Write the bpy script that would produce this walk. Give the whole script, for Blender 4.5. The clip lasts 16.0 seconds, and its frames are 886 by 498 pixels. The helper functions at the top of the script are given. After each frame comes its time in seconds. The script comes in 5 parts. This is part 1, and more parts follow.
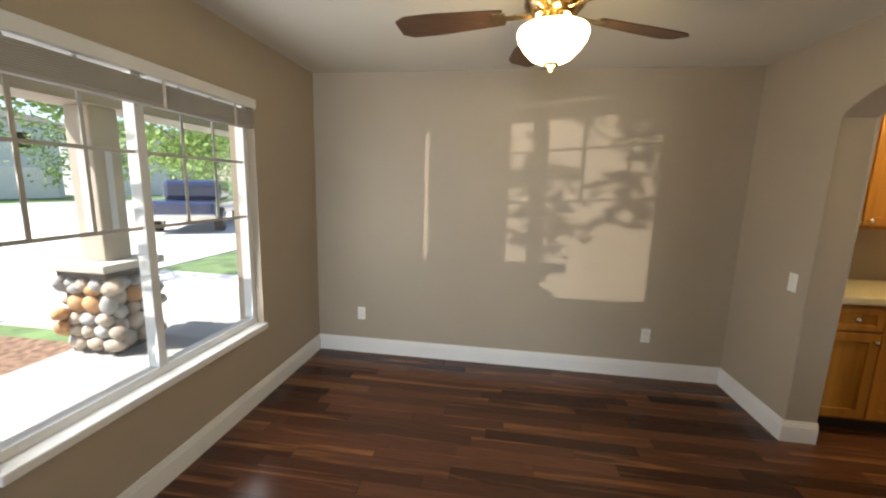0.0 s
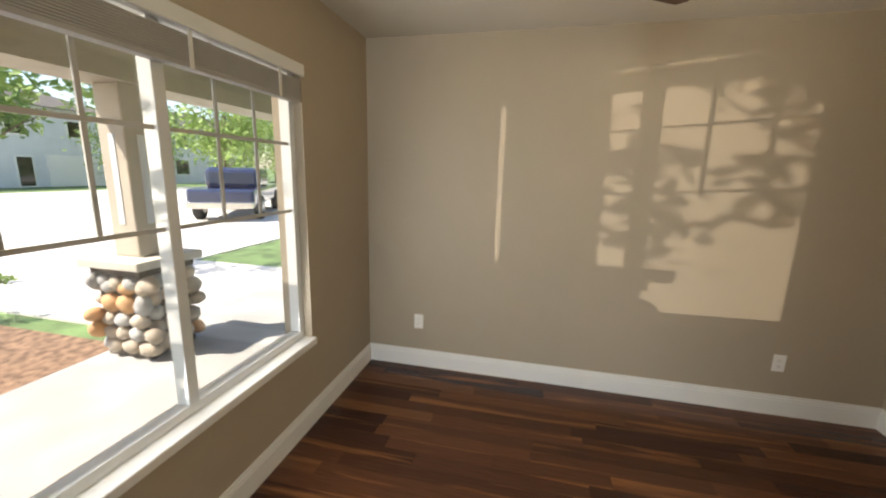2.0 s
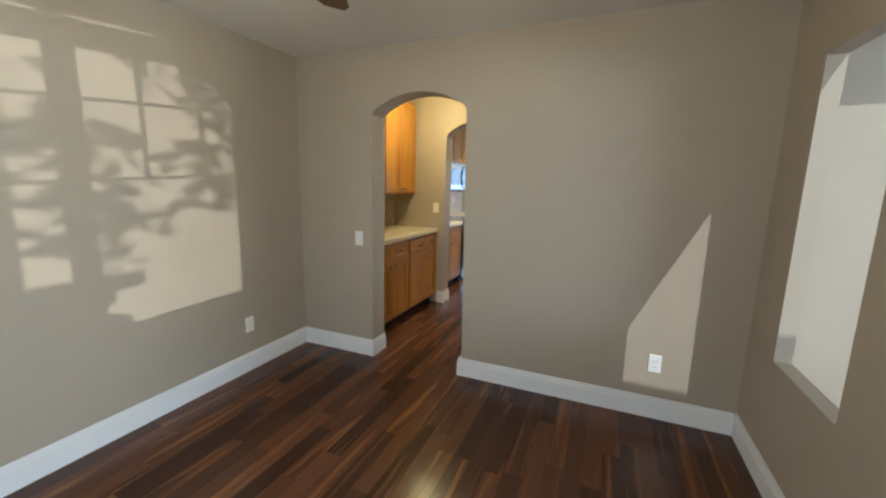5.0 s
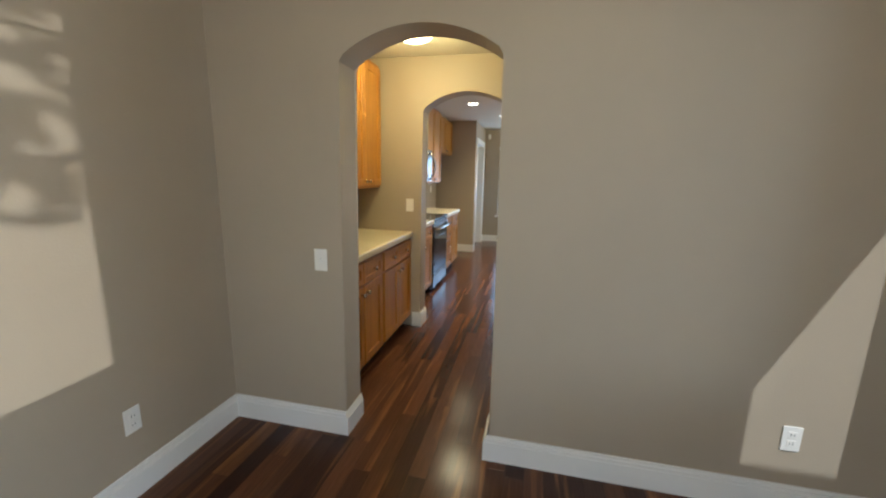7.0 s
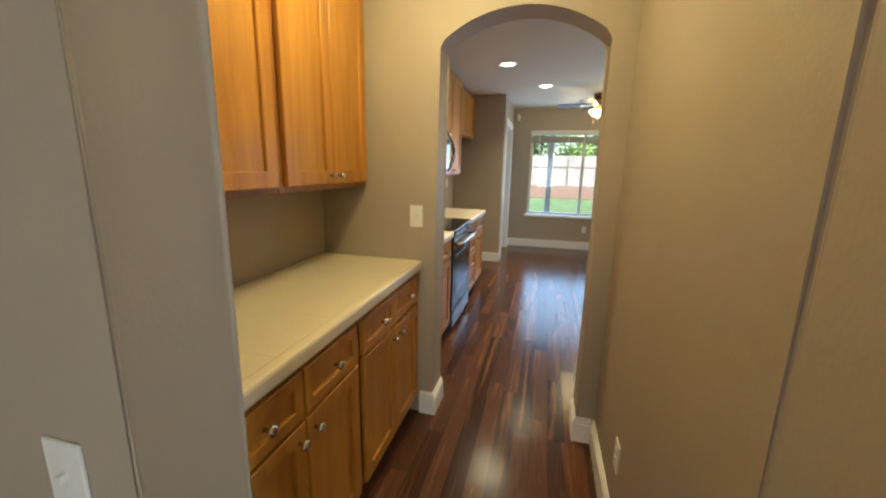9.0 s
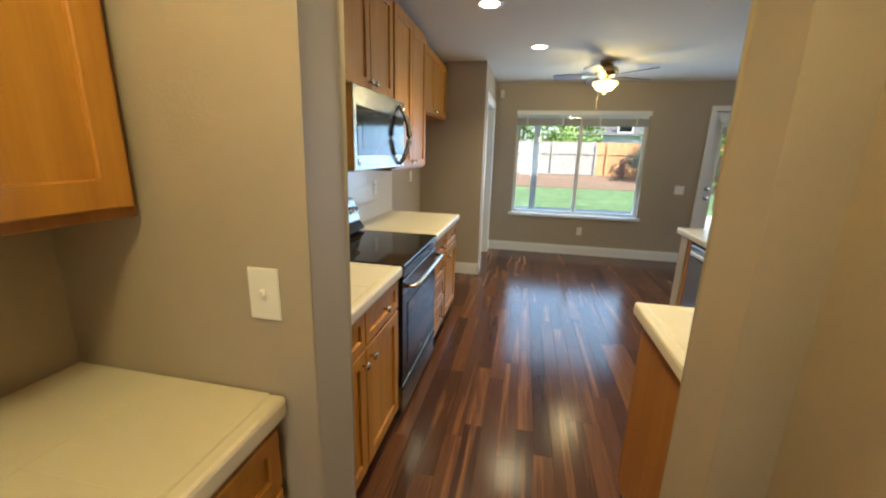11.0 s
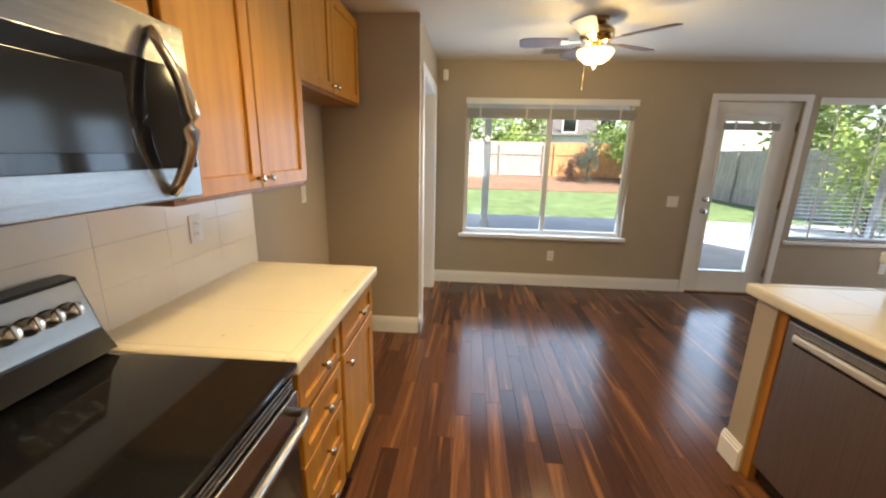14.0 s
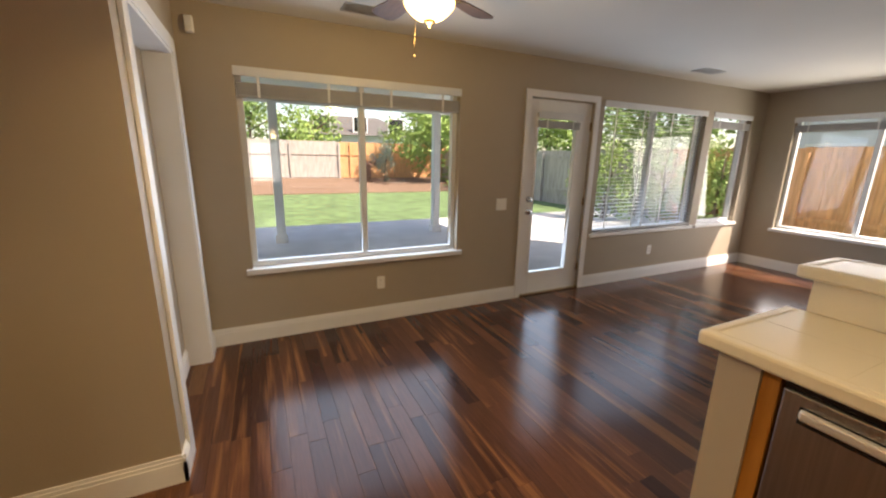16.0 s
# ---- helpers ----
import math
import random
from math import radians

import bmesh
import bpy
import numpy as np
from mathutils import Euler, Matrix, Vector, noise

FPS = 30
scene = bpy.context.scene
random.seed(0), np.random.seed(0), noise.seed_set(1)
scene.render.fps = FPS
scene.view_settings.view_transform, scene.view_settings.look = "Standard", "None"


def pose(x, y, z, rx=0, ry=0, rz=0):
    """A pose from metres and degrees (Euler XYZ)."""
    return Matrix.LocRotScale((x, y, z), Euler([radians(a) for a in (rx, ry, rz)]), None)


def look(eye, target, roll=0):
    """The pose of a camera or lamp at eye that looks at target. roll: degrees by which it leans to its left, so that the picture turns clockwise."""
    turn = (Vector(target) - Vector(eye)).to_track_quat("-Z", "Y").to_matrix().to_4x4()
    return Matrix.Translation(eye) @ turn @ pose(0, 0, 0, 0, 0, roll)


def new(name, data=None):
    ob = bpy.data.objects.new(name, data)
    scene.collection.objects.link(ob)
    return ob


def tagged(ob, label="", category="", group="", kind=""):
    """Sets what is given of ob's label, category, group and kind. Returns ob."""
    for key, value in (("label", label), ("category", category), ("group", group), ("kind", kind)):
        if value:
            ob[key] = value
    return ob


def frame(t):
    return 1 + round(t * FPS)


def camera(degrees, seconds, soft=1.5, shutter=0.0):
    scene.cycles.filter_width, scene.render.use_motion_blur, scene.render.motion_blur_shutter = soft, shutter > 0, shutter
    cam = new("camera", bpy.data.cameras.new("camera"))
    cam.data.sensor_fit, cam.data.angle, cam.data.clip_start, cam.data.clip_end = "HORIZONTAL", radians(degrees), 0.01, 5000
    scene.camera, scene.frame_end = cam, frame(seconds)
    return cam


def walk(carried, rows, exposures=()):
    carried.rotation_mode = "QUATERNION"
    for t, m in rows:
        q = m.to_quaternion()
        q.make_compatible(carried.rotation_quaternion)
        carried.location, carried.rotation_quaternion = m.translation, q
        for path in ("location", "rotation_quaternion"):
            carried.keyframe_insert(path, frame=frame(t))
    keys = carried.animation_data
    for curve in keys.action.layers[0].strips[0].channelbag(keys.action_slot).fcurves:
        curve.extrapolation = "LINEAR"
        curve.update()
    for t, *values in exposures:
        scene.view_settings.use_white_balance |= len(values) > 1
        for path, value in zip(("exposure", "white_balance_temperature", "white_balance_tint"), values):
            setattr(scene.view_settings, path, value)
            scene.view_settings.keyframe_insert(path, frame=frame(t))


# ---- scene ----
cam = camera(98.2, 16.0, soft=2.2)
PATH = [
    (0, (0.377, 0.598, 1.527), (0.094, 2.551, 1.203), 1.5),
    (0.5, (0.36, 0.617, 1.502), (-0.236, 2.496, 1.163), 1.6),
    (1, (0.285, 0.687, 1.504), (-0.433, 2.517, 1.139), 1.5),
    (1.5, (0.129, 0.865, 1.501), (-0.523, 2.72, 1.139), 1.4),
    (2, (-0.017, 1.074, 1.516), (-0.452, 2.987, 1.126), 1.4),
    (2.5, (-0.17, 1.236, 1.501), (-0.32, 3.195, 1.125), 1.6),
    (3, (-0.312, 1.34, 1.498), (0.028, 3.275, 1.123), 1.8),
    (3.5, (-0.416, 1.347, 1.459), (0.559, 3.061, 1.122), 1.8),
    (4, (-0.439, 1.361, 1.475), (1.038, 2.664, 1.126), 1.6),
    (4.5, (-0.435, 1.333, 1.444), (1.278, 2.309, 1.104), 1.5),
    (7, (0.438, 2.167, 1.434), (2.355, 2.598, 1.059), 1.2),
    (7.5, (0.827, 2.34, 1.45), (2.755, 2.702, 1.062), 1.7),
    (8, (1.205, 2.484, 1.458), (3.13, 2.84, 1.05), 1.4),
    (8.5, (1.559, 2.551, 1.425), (3.461, 3.022, 1.023), 1.2),
    (10.8, (3.01, 2.719, 1.46), (4.894, 3.175, 0.967), 1.5),
    (11, (3.145, 2.727, 1.465), (5.044, 3.114, 0.972), 1.5),
    (11.5, (3.459, 2.767, 1.466), (5.383, 3.009, 0.977), 1.3),
    (12, (3.698, 2.757, 1.473), (5.628, 2.939, 0.982), 1.5),
    (12.5, (3.892, 2.744, 1.485), (5.821, 2.943, 0.994), 1.5),
    (13, (4.132, 2.776, 1.482), (6.059, 2.99, 0.992), 1.5),
    (13.5, (4.407, 2.827, 1.498), (6.336, 3.029, 1.01), 1.4),
    (14, (4.709, 2.815, 1.486), (6.644, 2.946, 1.0), 1.3),
    (14.5, (5.083, 2.811, 1.473), (7.026, 2.789, 1.0), 1.2),
    (15, (5.409, 2.827, 1.487), (7.34, 2.605, 1.015), 1.4),
    (15.5, (5.696, 2.796, 1.469), (7.569, 2.276, 0.997), 1.2),
    (16, (5.845, 2.797, 1.468), (7.6, 1.956, 1.005), 1.1),
]
EXPOSURE = [(0.0, 1.2, 6500, 10), (2.0, 1.1, 7000, 10), (2.7, 1.1, 7100, 10), (3.5, 1.45, 6100, 10), (4.5, 1.45, 5600, 4), (7.0, 1.35, 5700, 5), (8.5, 1.3, 5800, 6),
            (11.0, 1.35, 5900, 4), (12.3, 1.55, 6000, 9), (13.5, 1.55, 6900, 12), (14.0, 1.55, 6900, 13), (14.5, 1.28, 7050, 15), (15.0, 1.17, 7250, 16), (16.0, 1.22, 7500, 18)]
walk(cam, [(t, look(eye, target, roll)) for t, eye, target, roll in PATH], EXPOSURE)

# ---- world, sun and large lights ----
SUN_AZ, SUN_EL = math.atan2(-0.61, -0.79), radians(52)
world = bpy.data.worlds.new("sky")
scene.world = world
world.use_nodes = True
wn = world.node_tree
sky = wn.nodes.new("ShaderNodeTexSky")
sky.sky_type, sky.sun_disc = "NISHITA", False
sky.sun_elevation, sky.sun_rotation = SUN_EL, math.pi / 2 - SUN_AZ
wn.nodes["Background"].inputs["Strength"].default_value = 0.15
wn.links.new(sky.outputs[0], wn.nodes["Background"].inputs["Color"])

sun_data = bpy.data.lights.new("sun", "SUN")
sun_data.energy, sun_data.angle, sun_data.color = 5.0, radians(0.5), (1.0, 0.94, 0.86)
sun = new("sun", sun_data)
toward = Vector((math.cos(SUN_EL) * math.cos(SUN_AZ), math.cos(SUN_EL) * math.sin(SUN_AZ), math.sin(SUN_EL)))
sun.matrix_world = look(toward * 30, (0, 0, 0))


def area(name, eye, target, w, h, power, color):
    d = bpy.data.lights.new(name, "AREA")
    d.shape, d.size, d.size_y, d.energy, d.color = "RECTANGLE", w, h, power, color
    ob = new(name, d)
    ob.matrix_world = look(eye, target)
    return ob


def bulb(name, place, power, color, radius=0.04):
    d = bpy.data.lights.new(name, "POINT")
    d.energy, d.color, d.shadow_soft_size = power, color, radius
    ob = new(name, d)
    ob.location = place
    return ob


DAY = (0.92, 0.96, 1.0)
BLUE = (0.48, 0.70, 1.0)
WARM = (1.0, 0.79, 0.40)
# skylight coming in at the window openings
area("skylight_front", (-1.236, 2.23, 1.22), (2, 2.23, 0.9), 1.4, 1.2, 8.5, DAY)
area("skylight_back", (9.072, 2.0, 1.22), (5, 2.0, 0.6), 1.7, 1.2, 12, BLUE)
area("skylight_back_door", (9.088, -0.05, 1.02), (5, 0.0, 0.6), 0.48, 1.5, 4, BLUE)
area("skylight_back_wide", (9.072, -1.55, 1.3), (5, -1.5, 0.8), 1.7, 1.3, 9, BLUE)
area("skylight_side", (7.9, -3.775, 1.25), (7.5, 0, 0.6), 1.5, 1.3, 17, DAY)
# added fill from an unseen entry window, brightening the arch wall
area("entry_fill_lamp", (-0.2, -3.76, 1.3), (0.6, 0, 1.0), 1.55, 1.5, 62, (0.76, 0.88, 1.0))
# added spot lamp standing in for sunlight thrown back low from the street; reflector unseen
glint_data = bpy.data.lights.new("bounced_sun_spot", "SPOT")
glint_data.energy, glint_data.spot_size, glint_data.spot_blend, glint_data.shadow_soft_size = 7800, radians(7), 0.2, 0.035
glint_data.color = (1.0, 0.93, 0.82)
glint = new("bounced_sun_spot", glint_data)
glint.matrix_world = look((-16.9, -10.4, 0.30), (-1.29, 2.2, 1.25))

# ---- materials ----
def mat(name, col, rough=0.5, metal=0.0, var=0.06, scale=6.0, bump=0.0, bscale=60.0, col2=None, stretch=(1, 1, 1), spec=0.5, fine=0.0, coat=0.0, rvar=0.0, mix=(0.35, 0.65)):
    """Two scales of colour noise, roughness variation and fine relief, in object space metres."""
    m = bpy.data.materials.new(name)
    m.use_nodes = True
    nt = m.node_tree
    N, L = nt.nodes, nt.links
    b = N["Principled BSDF"]
    b.inputs["Roughness"].default_value, b.inputs["Metallic"].default_value = rough, metal
    b.inputs["Specular IOR Level"].default_value = spec
    b.inputs["Coat Weight"].default_value = coat
    b.inputs["Coat Roughness"].default_value = 0.08
    tc, mp = N.new("ShaderNodeTexCoord"), N.new("ShaderNodeMapping")
    mp.inputs["Scale"].default_value = stretch
    L.new(tc.outputs["Object"], mp.inputs["Vector"])
    n1 = N.new("ShaderNodeTexNoise")
    n1.inputs["Scale"].default_value, n1.inputs["Detail"].default_value = scale, 6
    L.new(mp.outputs[0], n1.inputs["Vector"])
    r = N.new("ShaderNodeValToRGB")
    c2 = col2 or tuple(max(0, c * (1 - var)) for c in col)
    c1 = col if col2 else tuple(min(1, c * (1 + var)) for c in col)
    r.color_ramp.elements[0].position, r.color_ramp.elements[1].position = mix
    r.color_ramp.elements[0].color, r.color_ramp.elements[1].color = (*c2, 1), (*c1, 1)
    L.new(n1.outputs["Fac"], r.inputs[0])
    out = r.outputs[0]
    if fine:
        n3 = N.new("ShaderNodeTexNoise")
        n3.inputs["Scale"].default_value, n3.inputs["Detail"].default_value = scale * 9, 3
        L.new(mp.outputs[0], n3.inputs["Vector"])
        h = N.new("ShaderNodeHueSaturation")
        mr = N.new("ShaderNodeMapRange")
        mr.inputs["To Min"].default_value, mr.inputs["To Max"].default_value = 1 - fine, 1 + fine
        L.new(n3.outputs["Fac"], mr.inputs["Value"])
        L.new(mr.outputs[0], h.inputs["Value"])
        L.new(out, h.inputs["Color"])
        out = h.outputs[0]
    L.new(out, b.inputs["Base Color"])
    if rvar:
        mr2 = N.new("ShaderNodeMapRange")
        mr2.inputs["To Min"].default_value, mr2.inputs["To Max"].default_value = max(0, rough - rvar), rough + rvar
        L.new(n1.outputs["Fac"], mr2.inputs["Value"])
        L.new(mr2.outputs[0], b.inputs["Roughness"])
    if bump:
        n2 = N.new("ShaderNodeTexNoise")
        n2.inputs["Scale"].default_value, n2.inputs["Detail"].default_value = bscale, 4
        L.new(mp.outputs[0], n2.inputs["Vector"])
        bp = N.new("ShaderNodeBump")
        bp.inputs["Strength"].default_value, bp.inputs["Distance"].default_value = bump, 0.004
        L.new(n2.outputs["Fac"], bp.inputs["Height"])
        L.new(bp.outputs[0], b.inputs["Normal"])
    return m


def oak(name, dark, light, rough=0.42, along=2):
    """Satin oak: rings stretched along the grain, fine pores."""
    st = [14, 14, 14]
    st[along] = 0.9
    m = mat(name, light, rough, scale=1.6, col2=dark, stretch=tuple(st), fine=0.09, bump=0.12, bscale=9, coat=0.1, rvar=0.05, spec=0.35)
    return m


def plank_floor(name):
    """Dark acacia-look planks: each with a tone of its own, sapwood streaks and long grain."""
    m = bpy.data.materials.new(name)
    m.use_nodes = True
    nt = m.node_tree
    N, L = nt.nodes, nt.links
    b = N["Principled BSDF"]
    b.inputs["Specular IOR Level"].default_value = 0.30
    oi, tc, geo = N.new("ShaderNodeObjectInfo"), N.new("ShaderNodeTexCoord"), N.new("ShaderNodeNewGeometry")
    add = N.new("ShaderNodeMath")
    add.operation = "ADD"
    L.new(oi.outputs["Random"], add.inputs[0])
    L.new(geo.outputs["Random Per Island"], add.inputs[1])
    mul = N.new("ShaderNodeMath")
    mul.operation = "MULTIPLY"
    mul.inputs[1].default_value = 37.0
    L.new(add.outputs[0], mul.inputs[0])
    mp = N.new("ShaderNodeMapping")
    mp.inputs["Scale"].default_value = (0.95, 17, 1)
    L.new(geo.outputs["Position"], mp.inputs["Vector"])
    off = N.new("ShaderNodeVectorMath")
    off.operation = "ADD"
    L.new(mp.outputs[0], off.inputs[0])
    L.new(mul.outputs[0], off.inputs[1])
    streak = N.new("ShaderNodeTexNoise")
    streak.inputs["Scale"].default_value, streak.inputs["Detail"].default_value, streak.inputs["Distortion"].default_value = 0.9, 5, 0.5
    L.new(off.outputs[0], streak.inputs["Vector"])
    grain = N.new("ShaderNodeTexNoise")
    grain.inputs["Scale"].default_value, grain.inputs["Detail"].default_value = 7.0, 4
    L.new(off.outputs[0], grain.inputs["Vector"])
    fr = N.new("ShaderNodeMath")
    fr.operation = "FRACT"
    L.new(add.outputs[0], fr.inputs[0])
    tone = N.new("ShaderNodeValToRGB")
    el = tone.color_ramp.elements
    el[0].position, el[0].color = 0.0, (0.036, 0.0145, 0.010, 1)
    el[1].position, el[1].color = 1.0, (0.15, 0.066, 0.028, 1)
    e = el.new(0.5)
    e.color = (0.082, 0.033, 0.018, 1)
    e = el.new(0.935)
    e.color = (0.118, 0.047, 0.023, 1)
    e = el.new(0.955)
    e.color = (0.125, 0.052, 0.024, 1)
    L.new(fr.outputs[0], tone.inputs[0])
    sap = N.new("ShaderNodeValToRGB")
    sap.color_ramp.elements[0].position, sap.color_ramp.elements[0].color = 0.56, (0, 0, 0, 1)
    sap.color_ramp.elements[1].position, sap.color_ramp.elements[1].color = 0.73, (1, 1, 1, 1)
    L.new(streak.outputs["Fac"], sap.inputs[0])
    mx = N.new("ShaderNodeMix")
    mx.data_type = "RGBA"
    L.new(sap.outputs[0], mx.inputs["Factor"])
    L.new(tone.outputs[0], mx.inputs["A"])
    mx.inputs["B"].default_value = (0.23, 0.095, 0.036, 1)
    hs = N.new("ShaderNodeHueSaturation")
    mr = N.new("ShaderNodeMapRange")
    mr.inputs["To Min"].default_value, mr.inputs["To Max"].default_value = 0.58, 1.42
    L.new(grain.outputs["Fac"], mr.inputs["Value"])
    L.new(mr.outputs[0], hs.inputs["Value"])
    L.new(mx.outputs["Result"], hs.inputs["Color"])
    L.new(hs.outputs[0], b.inputs["Base Color"])
    mr2 = N.new("ShaderNodeMapRange")
    mr2.inputs["To Min"].default_value, mr2.inputs["To Max"].default_value = 0.13, 0.26
    L.new(grain.outputs["Fac"], mr2.inputs["Value"])
    L.new(mr2.outputs[0], b.inputs["Roughness"])
    bp = N.new("ShaderNodeBump")
    bp.inputs["Strength"].default_value, bp.inputs["Distance"].default_value = 0.12, 0.002
    L.new(grain.outputs["Fac"], bp.inputs["Height"])
    L.new(bp.outputs[0], b.inputs["Normal"])
    return m


def glass(name, tint=(1, 1, 1), gloss=0.08):
    m = bpy.data.materials.new(name)
    m.use_nodes = True
    N, L = m.node_tree.nodes, m.node_tree.links
    tr, gl, mx, fr = N.new("ShaderNodeBsdfTransparent"), N.new("ShaderNodeBsdfGlossy"), N.new("ShaderNodeMixShader"), N.new("ShaderNodeLayerWeight")
    tr.inputs[0].default_value = (*tint, 1)
    gl.inputs["Roughness"].default_value = 0.02
    fr.inputs[0].default_value = 0.5
    pw, ad = N.new("ShaderNodeMath"), N.new("ShaderNodeMath")
    pw.operation, ad.operation = "POWER", "MULTIPLY_ADD"
    pw.inputs[1].default_value, ad.inputs[1].default_value, ad.inputs[2].default_value = 4.0, 0.85, gloss * 0.6
    L.new(fr.outputs["Facing"], pw.inputs[0])
    L.new(pw.outputs[0], ad.inputs[0])
    L.new(ad.outputs[0], mx.inputs[0])
    L.new(tr.outputs[0], mx.inputs[1])
    L.new(gl.outputs[0], mx.inputs[2])
    L.new(mx.outputs[0], N["Material Output"].inputs["Surface"])
    return m


def lamp_glass(name, col, strength):
    m = mat(name, (0.9, 0.85, 0.75), 0.35, var=0.05, scale=14)
    b = m.node_tree.nodes["Principled BSDF"]
    b.inputs["Emission Color"].default_value = (*col, 1)
    b.inputs["Emission Strength"].default_value = strength
    return m


PAINT = mat("beige_wall_paint", (0.40, 0.335, 0.255), 0.62, var=0.025, scale=1.4, bump=0.16, bscale=110, fine=0.015)
CEIL = mat("ceiling_paint", (0.66, 0.62, 0.55), 0.8, var=0.02, scale=1.2, bump=0.25, bscale=70)
TRIM = mat("white_trim_paint", (0.80, 0.79, 0.77), 0.38, var=0.02, scale=4, bump=0.04, bscale=40)
VINYL = mat("white_vinyl", (0.72, 0.73, 0.73), 0.4, var=0.03, scale=5)
# white slats coloured grey: their backlit shade is put into the base colour
SLAT = mat("backlit_blind_slat", (0.40, 0.39, 0.375), 0.5, var=0.05, scale=8)
# grille bars darker than the white frame, shade against the daylight painted in
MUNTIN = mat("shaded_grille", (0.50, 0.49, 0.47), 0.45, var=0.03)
CORD = mat("blind_cord", (0.75, 0.74, 0.70), 0.8)
OAK = oak("honey_oak", (0.40, 0.170, 0.022), (0.51, 0.235, 0.034))
OAK_IN = oak("honey_oak_panel", (0.42, 0.182, 0.024), (0.53, 0.248, 0.038))
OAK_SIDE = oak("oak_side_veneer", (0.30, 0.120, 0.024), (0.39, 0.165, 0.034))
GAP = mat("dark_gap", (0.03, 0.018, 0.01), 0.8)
TILE = mat("cream_counter_tile", (0.74, 0.66, 0.50), 0.30, var=0.03, scale=3.5, bump=0.03, bscale=25, coat=0.08, rvar=0.06)
GROUT = mat("counter_grout", (0.71, 0.63, 0.475), 0.85, var=0.05, scale=20)
SPLASH = mat("white_splash_tile", (0.77, 0.71, 0.61), 0.25, var=0.025, scale=4, coat=0.2)
STEEL = mat("brushed_steel", (0.34, 0.335, 0.325), 0.24, metal=1.0, var=0.08, scale=3, stretch=(1, 40, 40), bump=0.05, bscale=30)
STEEL_V = mat("dishwasher_steel", (0.42, 0.415, 0.41), 0.36, metal=1.0, var=0.08, scale=3, stretch=(40, 40, 1), bump=0.04, bscale=30)
NICKEL = mat("satin_nickel", (0.62, 0.58, 0.52), 0.22, metal=1.0, var=0.05, scale=20)
BRIGHT = mat("satin_handle_metal", (0.78, 0.76, 0.72), 0.45, metal=0.6, var=0.04, scale=20)
BRASS = mat("antique_brass", (0.40, 0.28, 0.14), 0.25, metal=1.0, var=0.15, scale=12)
BLACK = mat("black_enamel", (0.012, 0.012, 0.012), 0.2, var=0.1, scale=10)
BLACKGLASS = mat("black_ceramic_glass", (0.010, 0.010, 0.011), 0.06, var=0.1, scale=8, spec=0.6)
DISPLAY = mat("dark_display", (0.02, 0.022, 0.025), 0.1, var=0.1)
WALNUT = mat("dark_walnut_blade", (0.075, 0.036, 0.018), 0.55, var=0.25, scale=4, stretch=(3, 20, 3))
PLASTIC = mat("white_plastic", (0.82, 0.80, 0.76), 0.35, var=0.01)
SLOT = mat("dark_slot", (0.05, 0.045, 0.04), 0.6)
GLASS = glass("window_glass")
BOWL = lamp_glass("lit_amber_glass", (1.0, 0.72, 0.36), 4.0)
BOWL_K = lamp_glass("lit_alabaster_glass", (1.0, 0.70, 0.26), 1.9)
CAN = lamp_glass("lit_downlight", (1.0, 0.88, 0.68), 6.0)
FLOOR = plank_floor("dark_acacia_planks")
SUBFLOOR = mat("floor_joint", (0.012, 0.007, 0.005), 0.8)
SINKMAT = mat("cream_enamel_sink", (0.80, 0.75, 0.64), 0.15, var=0.02, coat=0.4)
CONCRETE = mat("patio_concrete", (0.56, 0.56, 0.55), 0.85, var=0.10, scale=2.5, bump=0.3, bscale=50, fine=0.05)
# darker copy of the concrete, with the porch shade put into its colour
PORCH = mat("shaded_porch_concrete", (0.36, 0.36, 0.35), 0.85, var=0.12, scale=2.0, bump=0.3, bscale=50, fine=0.06)
DRIVE = mat("pale_drive_concrete", (0.62, 0.60, 0.56), 0.85, var=0.10, scale=1.5, bump=0.3, bscale=40, fine=0.05)
GRASS = mat("lawn_green", (0.12, 0.19, 0.07), 0.85, var=0.35, scale=3, bump=0.8, bscale=60, fine=0.2)
MULCH = mat("bark_mulch", (0.20, 0.125, 0.08), 0.95, var=0.4, scale=14, bump=1.0, bscale=40, fine=0.3)
STUCCO = mat("porch_stucco", (0.46, 0.41, 0.34), 0.85, var=0.06, scale=3, bump=0.3, bscale=60)
STUCCO2 = mat("grey_stucco", (0.62, 0.64, 0.67), 0.85, var=0.06, scale=2, bump=0.3, bscale=30)
STONE = mat("river_rock", (0.42, 0.36, 0.29), 0.75, var=0.25, scale=5, bump=0.3, bscale=30, fine=0.1)
STONE_O = mat("orange_river_rock", (0.52, 0.31, 0.16), 0.75, var=0.2, scale=6, bump=0.3, bscale=30, fine=0.1)
STONE_G = mat("grey_river_rock", (0.36, 0.36, 0.35), 0.75, var=0.2, scale=6, bump=0.3, bscale=30, fine=0.1)
MORTAR = mat("dark_mortar", (0.16, 0.14, 0.12), 0.95, var=0.2, scale=20, bump=0.5)
CAPSTONE = mat("cast_cap", (0.56, 0.53, 0.47), 0.8, var=0.08, scale=6, bump=0.2)
FENCE_G = mat("weathered_fence", (0.42, 0.38, 0.34), 0.9, var=0.2, scale=2.5, stretch=(8, 8, 0.7), fine=0.12)
FENCE_O = mat("new_cedar_fence", (0.62, 0.33, 0.15), 0.85, var=0.2, scale=2.5, stretch=(8, 8, 0.7), fine=0.12)
LEAF = mat("leaf_green", (0.20, 0.31, 0.07), 0.6, var=0.5, scale=1.5, col2=(0.10, 0.18, 0.04))
